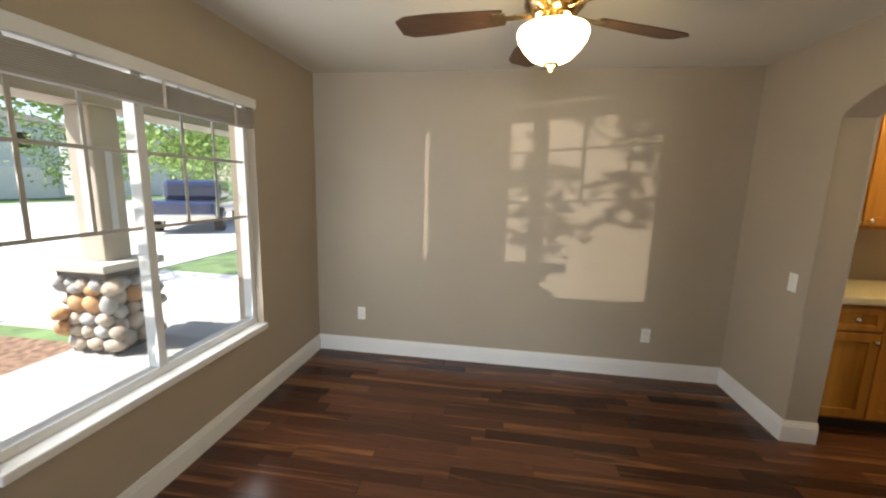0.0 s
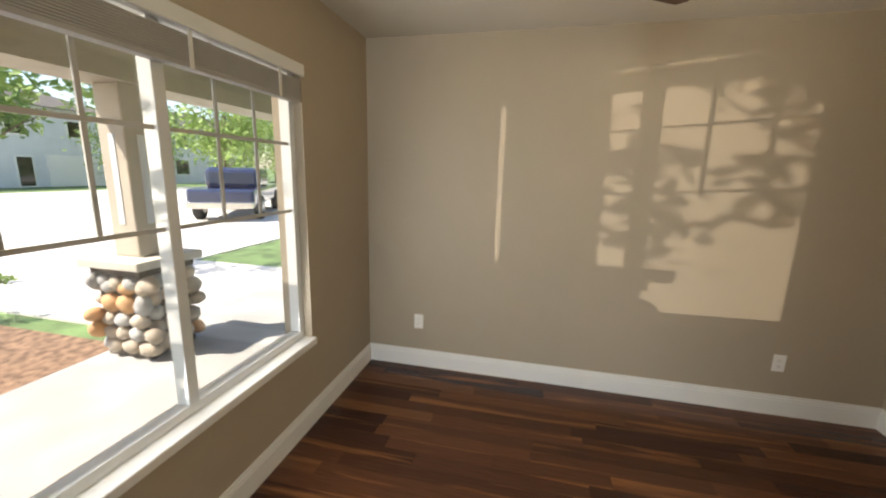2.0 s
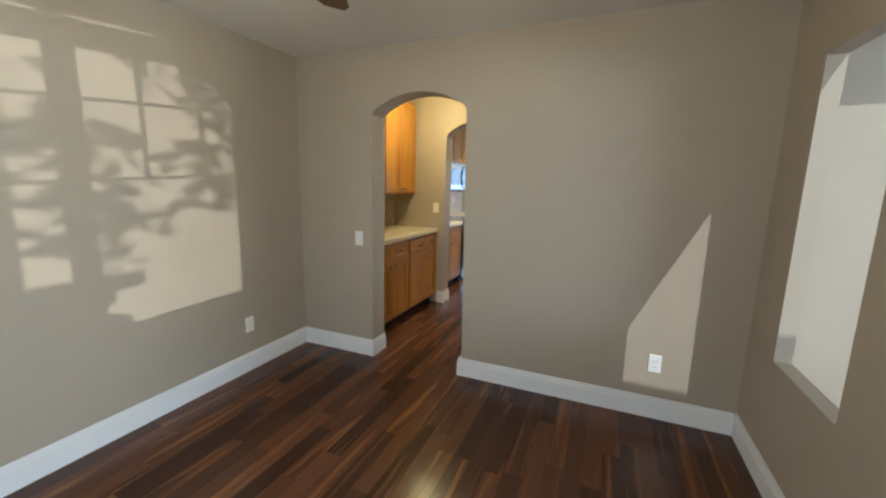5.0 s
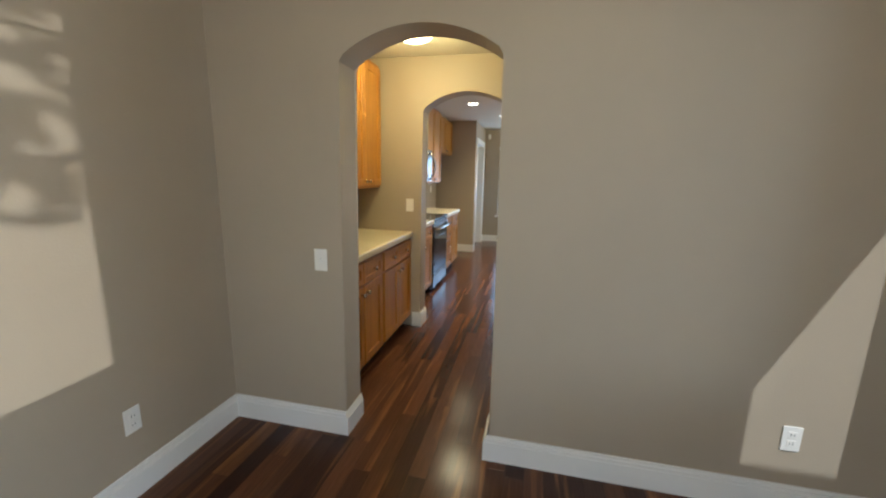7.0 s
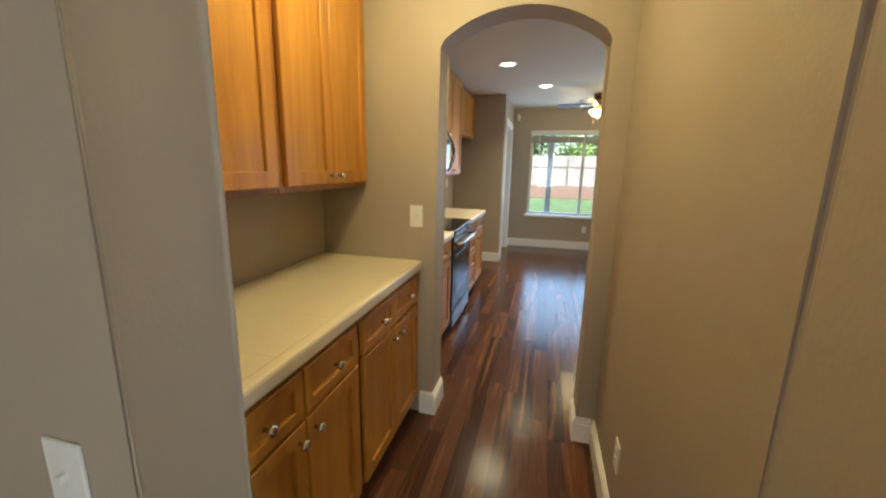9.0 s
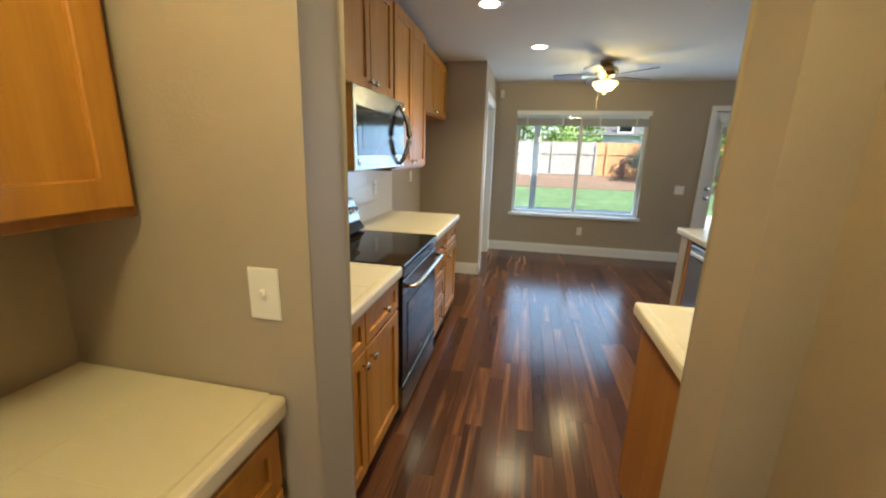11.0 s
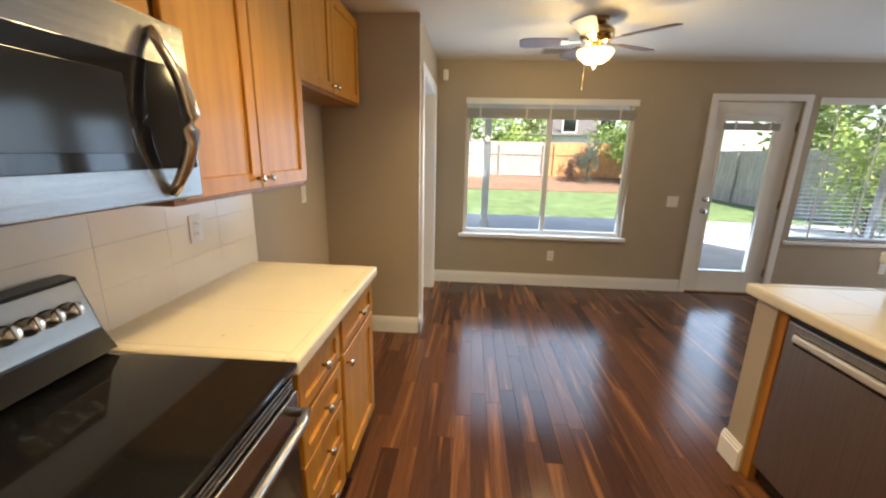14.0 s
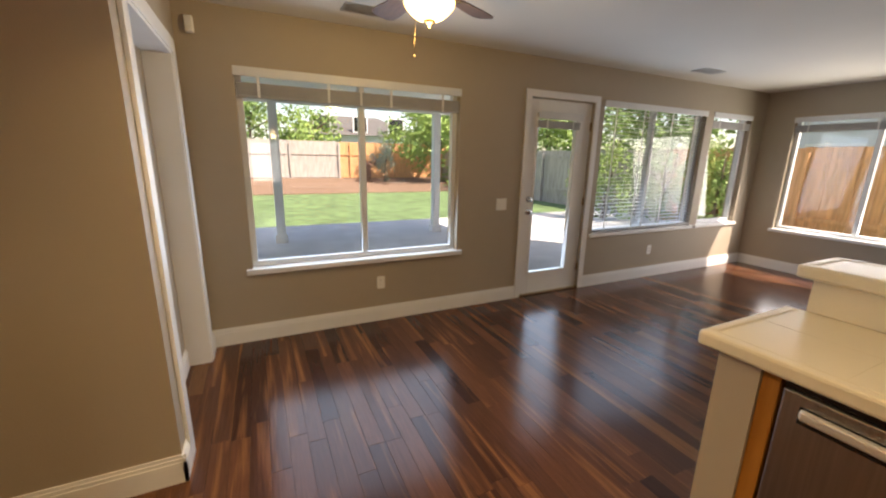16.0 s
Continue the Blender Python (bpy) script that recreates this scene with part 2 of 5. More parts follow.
LEAF_L = mat("bright_leaf", (0.32, 0.44, 0.11), 0.6, var=0.4, scale=1.5, col2=(0.17, 0.28, 0.06))
LEAF_R = mat("dusky_leaf", (0.13, 0.07, 0.05), 0.6, var=0.4, scale=1.5)
LEAF_S = mat("silver_leaf", (0.26, 0.31, 0.24), 0.7, var=0.3, scale=2)
BARK = mat("bark", (0.13, 0.095, 0.07), 0.9, var=0.3, scale=6, stretch=(4, 4, 0.8), bump=0.8, bscale=25)
ROOF = mat("roof_shingle", (0.12, 0.11, 0.10), 0.9, var=0.2, scale=6, bump=0.4)
CARPAINT = mat("navy_car_paint", (0.02, 0.03, 0.08), 0.25, var=0.05, coat=0.8)
RUBBER = mat("tyre_rubber", (0.02, 0.02, 0.02), 0.8)
PATIOWHITE = mat("white_post_paint", (0.70, 0.71, 0.72), 0.6, var=0.04, scale=3)



# ---- helpers ----
def box(bm, x0, x1, y0, y1, z0, z1, bevel=0.0, m=None):
    r = bmesh.ops.create_cube(bm, size=1.0)
    vs = r["verts"]
    bmesh.ops.scale(bm, vec=(abs(x1 - x0), abs(y1 - y0), abs(z1 - z0)), verts=vs)
    bmesh.ops.translate(bm, vec=((x0 + x1) / 2, (y0 + y1) / 2, (z0 + z1) / 2), verts=vs)
    if m is not None:
        bmesh.ops.transform(bm, matrix=m, verts=vs)
    if bevel:
        es = list({e for v in vs for e in v.link_edges})
        bmesh.ops.bevel(bm, geom=es, offset=bevel, segments=2, profile=0.5, affect="EDGES")


def lathe(bm, profile, seg=24, m=None):
    """Rings of (radius, z), joined into a surface of revolution."""
    rings = []
    for r, z in profile:
        ring = [bm.verts.new((max(r, 0.0005) * math.cos(2 * math.pi * k / seg), max(r, 0.0005) * math.sin(2 * math.pi * k / seg), z)) for k in range(seg)]
        rings.append(ring)
    for a, b in zip(rings, rings[1:]):
        for k in range(seg):
            f = bm.faces.new((a[k], a[(k + 1) % seg], b[(k + 1) % seg], b[k]))
            f.smooth = True
    bm.faces.new(list(reversed(rings[0])))
    bm.faces.new(rings[-1])
    if m is not None:
        bmesh.ops.transform(bm, matrix=m, verts=[v for ring in rings for v in ring])


def tube(bm, pts, r, seg=10):
    """A round bar along points."""
    pts = [Vector(p) for p in pts]
    rings = []
    for i, p in enumerate(pts):
        d = (pts[min(i + 1, len(pts) - 1)] - pts[max(i - 1, 0)]).normalized()
        q = d.to_track_quat("Z", "Y")
        rad = r[i] if isinstance(r, (list, tuple)) else r
        rings.append([bm.verts.new(p + q @ Vector((rad * math.cos(2 * math.pi * k / seg), rad * math.sin(2 * math.pi * k / seg), 0))) for k in range(seg)])
    for a, b in zip(rings, rings[1:]):
        for k in range(seg):
            f = bm.faces.new((a[k], a[(k + 1) % seg], b[(k + 1) % seg], b[k]))
            f.smooth = True
    bm.faces.new(list(reversed(rings[0])))
    bm.faces.new(rings[-1])


def part(name, bm, material, parent=None, label=""):
    bmesh.ops.recalc_face_normals(bm, faces=bm.faces[:])
    me = bpy.data.meshes.new(name)
    bm.to_mesh(me)
    bm.free()
    me.materials.append(material)
    ob = new(name, me)
    if parent is not None:
        ob.parent = parent
        ob.matrix_parent_inverse = parent.matrix_basis.inverted()
    if label:
        ob["label"] = label
    return ob


def bpart(name, dims, material, parent=None, bevel=0.0, label="", m=None):
    bm = bmesh.new()
    box(bm, *dims, bevel=bevel, m=m)
    return part(name, bm, material, parent, label)


def thing(name, place, label, category, group="", kind=""):
    ob = new(name)
    ob.location = place
    ob.matrix_basis = Matrix.Translation(place)
    return tagged(ob, label, category, group, kind)


def structure(ob, label, category):
    return tagged(ob, label, category, kind="structure")


def wall(name, axis, d0, d1, a0, a1, z0, z1, holes, label):
    """A wall of thickness d0..d1, running a0..a1 along the other axis, with holes (a0, a1, z0, z1) cut through."""
    bm = bmesh.new()

    def put(u0, u1, w0, w1):
        if axis == "x":
            box(bm, d0, d1, u0, u1, w0, w1)
        else:
            box(bm, u0, u1, d0, d1, w0, w1)

    us = sorted({a0, a1, *[h[0] for h in holes], *[h[1] for h in holes]})
    for u0, u1 in zip(us, us[1:]):
        mid = (u0 + u1) / 2
        cuts = sorted((h[2], h[3]) for h in holes if h[0] < mid < h[1])
        z = z0
        for c0, c1 in cuts:
            if c0 > z + 1e-4:
                put(u0, u1, z, c0)
            z = c1
        if z < z1 - 1e-4:
            put(u0, u1, z, z1)
    return structure(part(name, bm, PAINT), label, "wall")


def arched_wall(name, d0, d1, a0, a1, z1, h0, h1, top, rise, label, nose=0.013):
    """One slab of wall across x with an arched opening to the floor, its plaster corners rounded."""
    half = (h1 - h0) / 2
    rad = (half * half + rise * rise) / (2 * rise)
    arc = []
    for k in range(25):
        u = h0 + (h1 - h0) * k / 24
        arc.append((u, top - rad + math.sqrt(max(0, rad * rad - (u - h0 - half) ** 2))))
    outline = [(a0, 0), (h0, 0), *arc, (h1, 0), (a1, 0), (a1, z1), (a0, z1)]
    bm = bmesh.new()
    sides = [[bm.verts.new((d, u, z)) for u, z in outline] for d in (d0, d1)]
    for side in sides:
        bm.faces.new(side)
    m = len(outline)
    for k in range(m):
        bm.faces.new((sides[0][k], sides[0][(k + 1) % m], sides[1][(k + 1) % m], sides[1][k]))
    rim = [bm.edges.get((side[k], side[k + 1])) for side in sides for k in range(1, len(arc) + 2)]
    bmesh.ops.bevel(bm, geom=rim, offset=nose, segments=4, profile=0.5, affect="EDGES")
    return structure(part(name, bm, PAINT), label, "wall")


# ---- walls, floor and ceiling ----
H = 2.43
NORTH, SOUTH, WEST, EAST = 3.805, -3.77, -1.23, 9.067
KN = 3.955
wall("wall_west", "x", WEST - 0.18, WEST, SOUTH - 0.15, NORTH, 0, H, [(1.515, 2.976, 0.54, 2.04)], "beige painted front wall round the large window")
wall("wall_north", "y", NORTH, NORTH + 0.15, WEST - 0.18, 3.82, 0, H, [], "plain beige painted dining room wall")
arched_wall("wall_arch", 2.20, 2.39, SOUTH - 0.15, NORTH, H, 2.305, 3.093, 2.092, 0.138, "beige wall with an arched opening to the pantry")
# lengthened and its opening widened out of view, to shape the sun wedge
wall("wall_stub", "y", 0.495, 0.567, 0.75, 2.20, 0, H, [(1.30, 1.86, 0.62, 2.02)], "short beige wall with a narrow opening")
wall("wall_pantry", "y", 2.10, 2.256, 2.39, 3.82, 0, H, [], "plain beige wall along the pantry passage")
arched_wall("wall_arch_kitchen", 3.82, 4.00, SOUTH, KN, H, 2.350, 3.142, 2.14, 0.15, "beige wall with an arched opening to the kitchen")
wall("wall_kitchen", "y", KN, KN + 0.15, 3.82, 7.83, 0, H, [], "beige wall behind the kitchen cabinets")
wall("wall_pier", "x", 7.68, 7.83, 3.213, KN, 0, H, [], "beige wall end beside the refrigerator bay")
wall("wall_hall", "y", 3.213, 3.35, 7.83, EAST, 0, H, [(7.87, 8.83, 0, 2.06)], "beige wall with a cased doorway")
# panel added close behind the casing so the doorway doesn't go black
wall("hall_doorway_panel", "y", 3.355, 3.50, 7.835, EAST, 0, H, [], "beige panel added just inside the doorway to catch the light")
wall("wall_east", "x", EAST, EAST + 0.16, SOUTH - 0.15, 4.75, 0, H,
     [(1.11, 2.89, 0.59, 2.06), (-0.51, 0.33, 0, 2.065), (-2.45, -0.66, 0.63, 2.10), (-3.46, -2.60, 0.63, 2.10)], "beige back wall with windows and a glazed patio door")
wall("wall_south", "y", SOUTH - 0.15, SOUTH, WEST, EAST, 0, H, [(7.05, 8.70, 0.57, 2.07), (-1.0, 0.6, 0.5, 2.1)], "beige side wall with a window")
# unseen gap left over the entry so the sun reaches the arch wall
bm = bmesh.new()
for q in ((WEST - 0.18, EAST + 0.16, 0.40, 4.9), (WEST - 0.18, EAST + 0.16, SOUTH - 0.15, -1.2), (WEST - 0.18, 0.75, -1.2, 0.40), (1.85, EAST + 0.16, -1.2, 0.40)):
    box(bm, *q, H, H + 0.12)
structure(part("ceiling", bm, CEIL), "plain off-white painted ceiling, open over the entry", "ceiling")
# unseen block above the ceiling, added to cast shade over the yard
structure(bpart("yard_shade_block", (2.6, EAST + 0.1, SOUTH - 0.1, 4.8, H + 0.13, 6.4), STUCCO), "unseen stucco block added to shade the back yard", "wall")
# added tinted sheet, out of view, that weakens the sun wedge
structure(bpart("sun_dimmer_pane", (0.75, 1.85, -1.2, 0.40, H + 0.05, H + 0.07), glass("sun_dimming_glass", (0.52, 0.53, 0.54))), "unseen tinted sheet added to dim the sun through the ceiling gap", "window")
floor_ob = structure(bpart("floor", (WEST - 0.02, EAST + 0.02, SOUTH, 4.75, -0.10, -0.004), SUBFLOOR), "dark acacia plank floor", "floor")


# ---- baseboards and casings ----
def baseboard(axis, at, out, a0, a1):
    """Tall white skirting with a stepped, rounded top; out is the side that it faces."""
    bm = bmesh.new()
    steps = [(0.0, 0.105, 0.016), (0.105, 0.122, 0.012), (0.122, 0.138, 0.007)]
    for z0, z1, t in steps:
        d0, d1 = sorted((at, at + out * t))
        if axis == "x":
            box(bm, d0, d1, a0, a1, z0, z1)
        else:
            box(bm, a0, a1, d0, d1, z0, z1)
    return structure(part("baseboard", bm, TRIM), "tall white painted baseboard", "baseboard")


T = 0.016
baseboard("x", WEST, 1, SOUTH, NORTH - T)
baseboard("y", NORTH, -1, WEST, 2.20)
baseboard("x", 2.20, -1, 3.095, NORTH - T)
baseboard("x", 2.20, -1, 0.567 + T, 2.315)
baseboard("y", 3.095, -1, 2.20 - T, 2.39)
baseboard("y", 2.315, 1, 2.20 - T, 2.39)
baseboard("y", 0.567, 1, 0.75, 2.20)
baseboard("y", 2.256, 1, 2.39, 3.82)
baseboard("x", 3.82, -1, 3.142, 3.22)
baseboard("x", 3.82, -1, 2.256 + T, 2.35)
baseboard("y", 3.142, -1, 3.82 - T, 4.00)
baseboard("y", 2.35, 1, 3.82 - T, 4.00)
baseboard("x", 7.68, -1, 3.213 - T, KN)
baseboard("y", 3.213, -1, 7.68 - T, 7.78)
baseboard("y", 3.213, -1, 8.93, EAST)
baseboard("x", EAST, -1, 0.40, 3.213)
baseboard("x", EAST, -1, SOUTH, -0.58)
baseboard("y", SOUTH, 1, 4.0, EAST - T)
baseboard("y", 3.355, -1, 7.885, 8.815)


def casing(name, axis, at, out, a0, a1, z1, width=0.066, z0=0.0):
    """White flat casing round a door: two legs and a head, stepped."""
    root = thing(name, (at, a0, 0) if axis == "x" else (a0, at, 0), "white painted door casing", "trim", kind="structure")
    d0, d1 = sorted((at, at + out * 0.018))
    for part_name, u0, u1, w0, w1 in (("casing_leg", a0 - width, a0, z0, z1), ("casing_leg", a1, a1 + width, z0, z1), ("casing_head", a0 - width, a1 + width, z1, z1 + width)):
        bm = bmesh.new()
        if axis == "x":
            box(bm, d0, d1, u0, u1, w0, w1, bevel=0.004)
        else:
            box(bm, u0, u1, d0, d1, w0, w1, bevel=0.004)
        part(part_name, bm, TRIM, root)
    return root


casing("trim_hall", "y", 3.213, -1, 7.87, 8.83, 2.06, 0.085)
bm = bmesh.new()
box(bm, 7.87, 7.885, 3.205, 3.36, 0, 2.06)
box(bm, 8.815, 8.83, 3.205, 3.36, 0, 2.06)
box(bm, 7.885, 8.815, 3.205, 3.36, 2.045, 2.06)
structure(part("trim_hall_jamb", bm, TRIM), "white painted doorway jamb", "trim")
casing("trim_patio_door", "x", EAST, -1, -0.51, 0.33, 2.065)


# ---- windows ----
def window(name, axis, at, inward, a0, a1, z0, z1, splits, label, grille=None, sill=0.0, ear=0.045):
    """Vinyl sliding window set in the wall: frame, sash bars, panes, optional grille (verticals, horizontals, z of its foot), sill board."""
    root = thing(name, (at, a0, z0) if axis == "x" else (a0, at, z0), label, "window", kind="structure")

    def put(part_name, u0, u1, w0, w1, d0, d1, material, bevel=0.003, parent=root, lab=""):
        d0, d1 = sorted((at + inward * d0, at + inward * d1))
        bm = bmesh.new()
        if axis == "x":
            box(bm, d0, d1, u0, u1, w0, w1, bevel=bevel)
        else:
            box(bm, u0, u1, d0, d1, w0, w1, bevel=bevel)
        return part(part_name, bm, material, parent, lab)

    f = 0.042
    put("window_frame", a0, a1, z0, z0 + f, -0.03, 0.03, VINYL)
    put("window_frame", a0, a1, z1 - f, z1, -0.03, 0.03, VINYL)
    put("window_frame", a0, a0 + f, z0 + f, z1 - f, -0.03, 0.03, VINYL)
    put("window_frame", a1 - f, a1, z0 + f, z1 - f, -0.03, 0.03, VINYL)
    edges = [a0 + f, *splits, a1 - f]
    for s in splits:
        put("mullion", s - 0.024, s + 0.024, z0 + f, z1 - f, -0.026, 0.034, VINYL)
    for u0, u1 in zip(edges, edges[1:]):
        p = put("pane", u0, u1, z0 + f, z1 - f, -0.004, 0.0, GLASS, bevel=0)
        p.visible_shadow = False
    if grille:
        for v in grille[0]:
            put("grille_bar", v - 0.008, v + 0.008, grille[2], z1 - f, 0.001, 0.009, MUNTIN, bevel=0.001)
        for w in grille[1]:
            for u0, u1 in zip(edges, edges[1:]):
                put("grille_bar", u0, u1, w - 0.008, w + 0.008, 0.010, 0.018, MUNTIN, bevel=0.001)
    if sill:
        put("window_sill", a0 - ear, a1 + ear, z0 - 0.045, z0 - 0.002, 0.02, sill, TRIM, bevel=0.006)
    return root


window("window_1", "x", -1.31, 1, 1.515, 2.976, 0.545, 2.04, [2.205], "large white vinyl front window with a grille in its upper part",
       grille=([1.74, 1.972, 2.472, 2.698], [1.645, 1.292], 1.292), sill=0.105, ear=0.015)
window("window_2", "x", EAST + 0.09, -1, 1.11, 2.89, 0.60, 2.06, [1.985], "white vinyl sliding window over the back patio", sill=0.125)
window("window_3", "x", EAST + 0.09, -1, -2.45, -0.66, 0.64, 2.10, [-1.55], "wide white vinyl window behind lowered blinds", sill=0.115)
window("window_4", "x", EAST + 0.09, -1, -3.46, -2.60, 0.64, 2.10, [], "narrow white vinyl window in the room corner", sill=0.115)
window("window_5", "y", SOUTH - 0.09, 1, 7.05, 8.70, 0.58, 2.07, [7.88], "white vinyl side window facing a wooden fence", sill=0.115)
# unseen window, added so the entry fill has an opening
window("window_6", "y", SOUTH - 0.09, 1, -1.0, 0.6, 0.5, 2.1, [], "unseen window added for the entry fill light")


# ---- cabinets ----
def knob(x, y, z, parent):
    bm = bmesh.new()
    lathe(bm, [(0.006, 0), (0.005, 0.012), (0.013, 0.017), (0.0165, 0.023), (0.014, 0.029), (0.005, 0.032)], 14, pose(x, y, z, 90, 0, 0))
    return part("knob", bm, NICKEL, parent, "round satin nickel knob")


def front(name, u0, u1, z0, z1, parent, knob_at=None):
    """A framed oak door or drawer front standing on the plane y = 0 and facing -y."""
    g, t = 0.004, 0.020
    u0, u1, z0, z1 = u0 + g, u1 - g, z0 + g, z1 - g
    fw = min(0.058, (z1 - z0) * 0.27)
    bm = bmesh.new()
    loops = []
    for y in (-t, -0.001):
        for k in (0, fw):
            loops.append([bm.verts.new(v) for v in ((u0 + k, y, z0 + k), (u1 - k, y, z0 + k), (u1 - k, y, z1 - k), (u0 + k, y, z1 - k))])
    for p, q in ((0, 1), (1, 3), (3, 2), (2, 0)):
        for k in range(4):
            bm.faces.new((loops[p][k], loops[p][(k + 1) % 4], loops[q][(k + 1) % 4], loops[q][k]))
    bmesh.ops.bevel(bm, geom=[e for e in bm.edges if all(v.co.y < -t + 0.001 for v in e.verts)], offset=0.003, segments=1, affect="EDGES")
    d = part(name, bm, OAK, parent)
    bm = bmesh.new()
    box(bm, u0 + fw - 0.003, u1 - fw + 0.003, -0.009, -0.002, z0 + fw - 0.003, z1 - fw + 0.003)
    part("panel", bm, OAK_IN, d)
    if knob_at:
        knob(knob_at[0], -t, knob_at[1], d)
    return d


def cabinet(name, place, turn, w, d, z0, z1, fronts, label, group, toe=0.0):
    """Face-frame oak cabinet: body and framed fronts (kind, u0, u1, z0, z1, knob u, knob z)."""
    root = thing(name, (0, 0, 0), label, "cabinet", group)
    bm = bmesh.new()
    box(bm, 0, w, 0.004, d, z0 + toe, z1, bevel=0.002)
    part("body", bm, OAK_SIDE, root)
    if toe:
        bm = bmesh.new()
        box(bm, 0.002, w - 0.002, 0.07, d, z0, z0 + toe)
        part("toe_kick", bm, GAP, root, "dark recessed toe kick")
    for kind, u0, u1, a, b, ku, kz in fronts:
        front(kind, u0, u1, a, b, root, (ku, kz) if ku is not None else None)
    root.matrix_basis = pose(*place, 0, 0, turn)
    return root


def drawer_over_door(u0, u1, side):
    m = (u0 + u1) / 2
    ku = u1 - 0.04 if side > 0 else u0 + 0.04
    return [("drawer", u0, u1, 0.70, 0.855, m, 0.78), ("door", u0, u1, 0.12, 0.695, ku, 0.64)]


BG = "oak base cabinets"
UG = "oak wall cabinets"
W1 = (3.815 - 2.395) / 2
for i in range(2):
    f = drawer_over_door(0.02, W1 / 2, 1) + drawer_over_door(W1 / 2, W1 - 0.02, -1)
    cabinet("base_cabinet", (2.395 + i * W1, 3.245, 0), 0, W1 - 0.002, 0.555, 0, 0.87, f, "honey oak pantry base cabinet with drawers above doors", BG, 0.10)
for i in range(2):
    f = [("door", 0.02, W1 / 2, 1.335, 2.33, W1 / 2 - 0.035, 1.375), ("door", W1 / 2, W1 - 0.02, 1.335, 2.33, W1 / 2 + 0.035, 1.375)]
    cabinet("wall_cabinet", (2.395 + i * W1, 3.533, 0), 0, W1 - 0.002, 0.267, 1.315, 2.36, f, "honey oak pantry wall cabinet with two doors", UG)

cabinet("base_cabinet", (4.005, 3.315, 0), 0, 0.868, 0.635, 0, 0.865, drawer_over_door(0.03, 0.44, 1) + drawer_over_door(0.44, 0.85, -1), "honey oak base cabinet beside the range", BG, 0.10)
four = [("drawer", 0.02, 0.38, a, b, 0.20, (a + b) / 2) for a, b in ((0.12, 0.33), (0.335, 0.52), (0.525, 0.69), (0.70, 0.855))]
cabinet("base_cabinet", (5.648, 3.315, 0), 0, 0.39, 0.635, 0, 0.865, four, "honey oak base cabinet with four drawers", BG, 0.10)
cabinet("base_cabinet", (6.04, 3.315, 0), 0, 0.50, 0.635, 0, 0.865, drawer_over_door(0.02, 0.48, -1), "honey oak base cabinet with a drawer over a door", BG, 0.10)


def two_doors(w, z0, z1, split=None):
    s = split or w / 2
    return [("door", 0.012, s, z0 + 0.012, z1 - 0.03, s - 0.035, z0 + 0.055), ("door", s, w - 0.012, z0 + 0.012, z1 - 0.03, s + 0.035, z0 + 0.055)]


cabinet("wall_cabinet", (4.005, 3.620, 0), 0, 0.905, 0.330, 1.298, 2.40, [("door", 0.17, 0.537, 1.31, 2.37, 0.502, 1.340), ("door", 0.537, 0.895, 1.31, 2.37, 0.572, 1.340)], "honey oak wall cabinet with two framed doors", UG)
cabinet("wall_cabinet", (4.913, 3.620, 0), 0, 0.788, 0.330, 1.768, 2.40, two_doors(0.788, 1.768, 2.40), "short honey oak wall cabinet over the microwave", UG)
cabinet("wall_cabinet", (5.704, 3.620, 0), 0, 0.845, 0.330, 1.325, 2.40, two_doors(0.845, 1.325, 2.40), "honey oak wall cabinet with two framed doors", UG)
cabinet("wall_cabinet", (6.556, 3.675, 0), 0, 1.119, 0.275, 1.80, 2.40, two_doors(1.119, 1.80, 2.40), "short honey oak wall cabinet over the refrigerator bay", UG)
# peninsula run, facing the range
cabinet("base_cabinet", (5.685, 1.445, 0), 180, 0.99, 0.535, 0, 0.865, [("drawer", 0.02, 0.50, 0.70, 0.855, 0.26, 0.78), ("drawer", 0.50, 0.97, 0.70, 0.855, 0.735, 0.78), ("door", 0.02, 0.50, 0.12, 0.695, 0.46, 0.64), ("door", 0.50, 0.97, 0.12, 0.695, 0.54, 0.64)], "honey oak sink base cabinet with two doors", BG, 0.10)
cabinet("base_cabinet", (4.655, 0.92, 0), 90, 1.315, 0.645, 0, 0.865, [("door", 0.60, 0.95, 0.12, 0.695, 0.91, 0.64), ("door", 0.95, 1.30, 0.12, 0.695, 0.99, 0.64), ("drawer", 0.60, 0.95, 0.70, 0.855, 0.775, 0.78), ("drawer", 0.95, 1.30, 0.70, 0.855, 1.125, 0.78)], "honey oak base cabinet with a plain oak end panel", BG, 0.10)
cabinet("wall_cabinet", (4.335, 0.95, 0), 90, 1.265, 0.33, 1.325, 2.40, [("door", 0.01, 0.42, 1.337, 2.37, 0.38, 1.38), ("door", 0.42, 0.84, 1.337, 2.37, 0.46, 1.38), ("door", 0.84, 1.255, 1.337, 2.37, 0.88, 1.38)], "honey oak wall cabinet with a dark oak end", UG)
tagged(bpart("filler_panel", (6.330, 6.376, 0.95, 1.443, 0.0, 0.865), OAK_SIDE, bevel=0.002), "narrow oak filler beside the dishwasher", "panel")


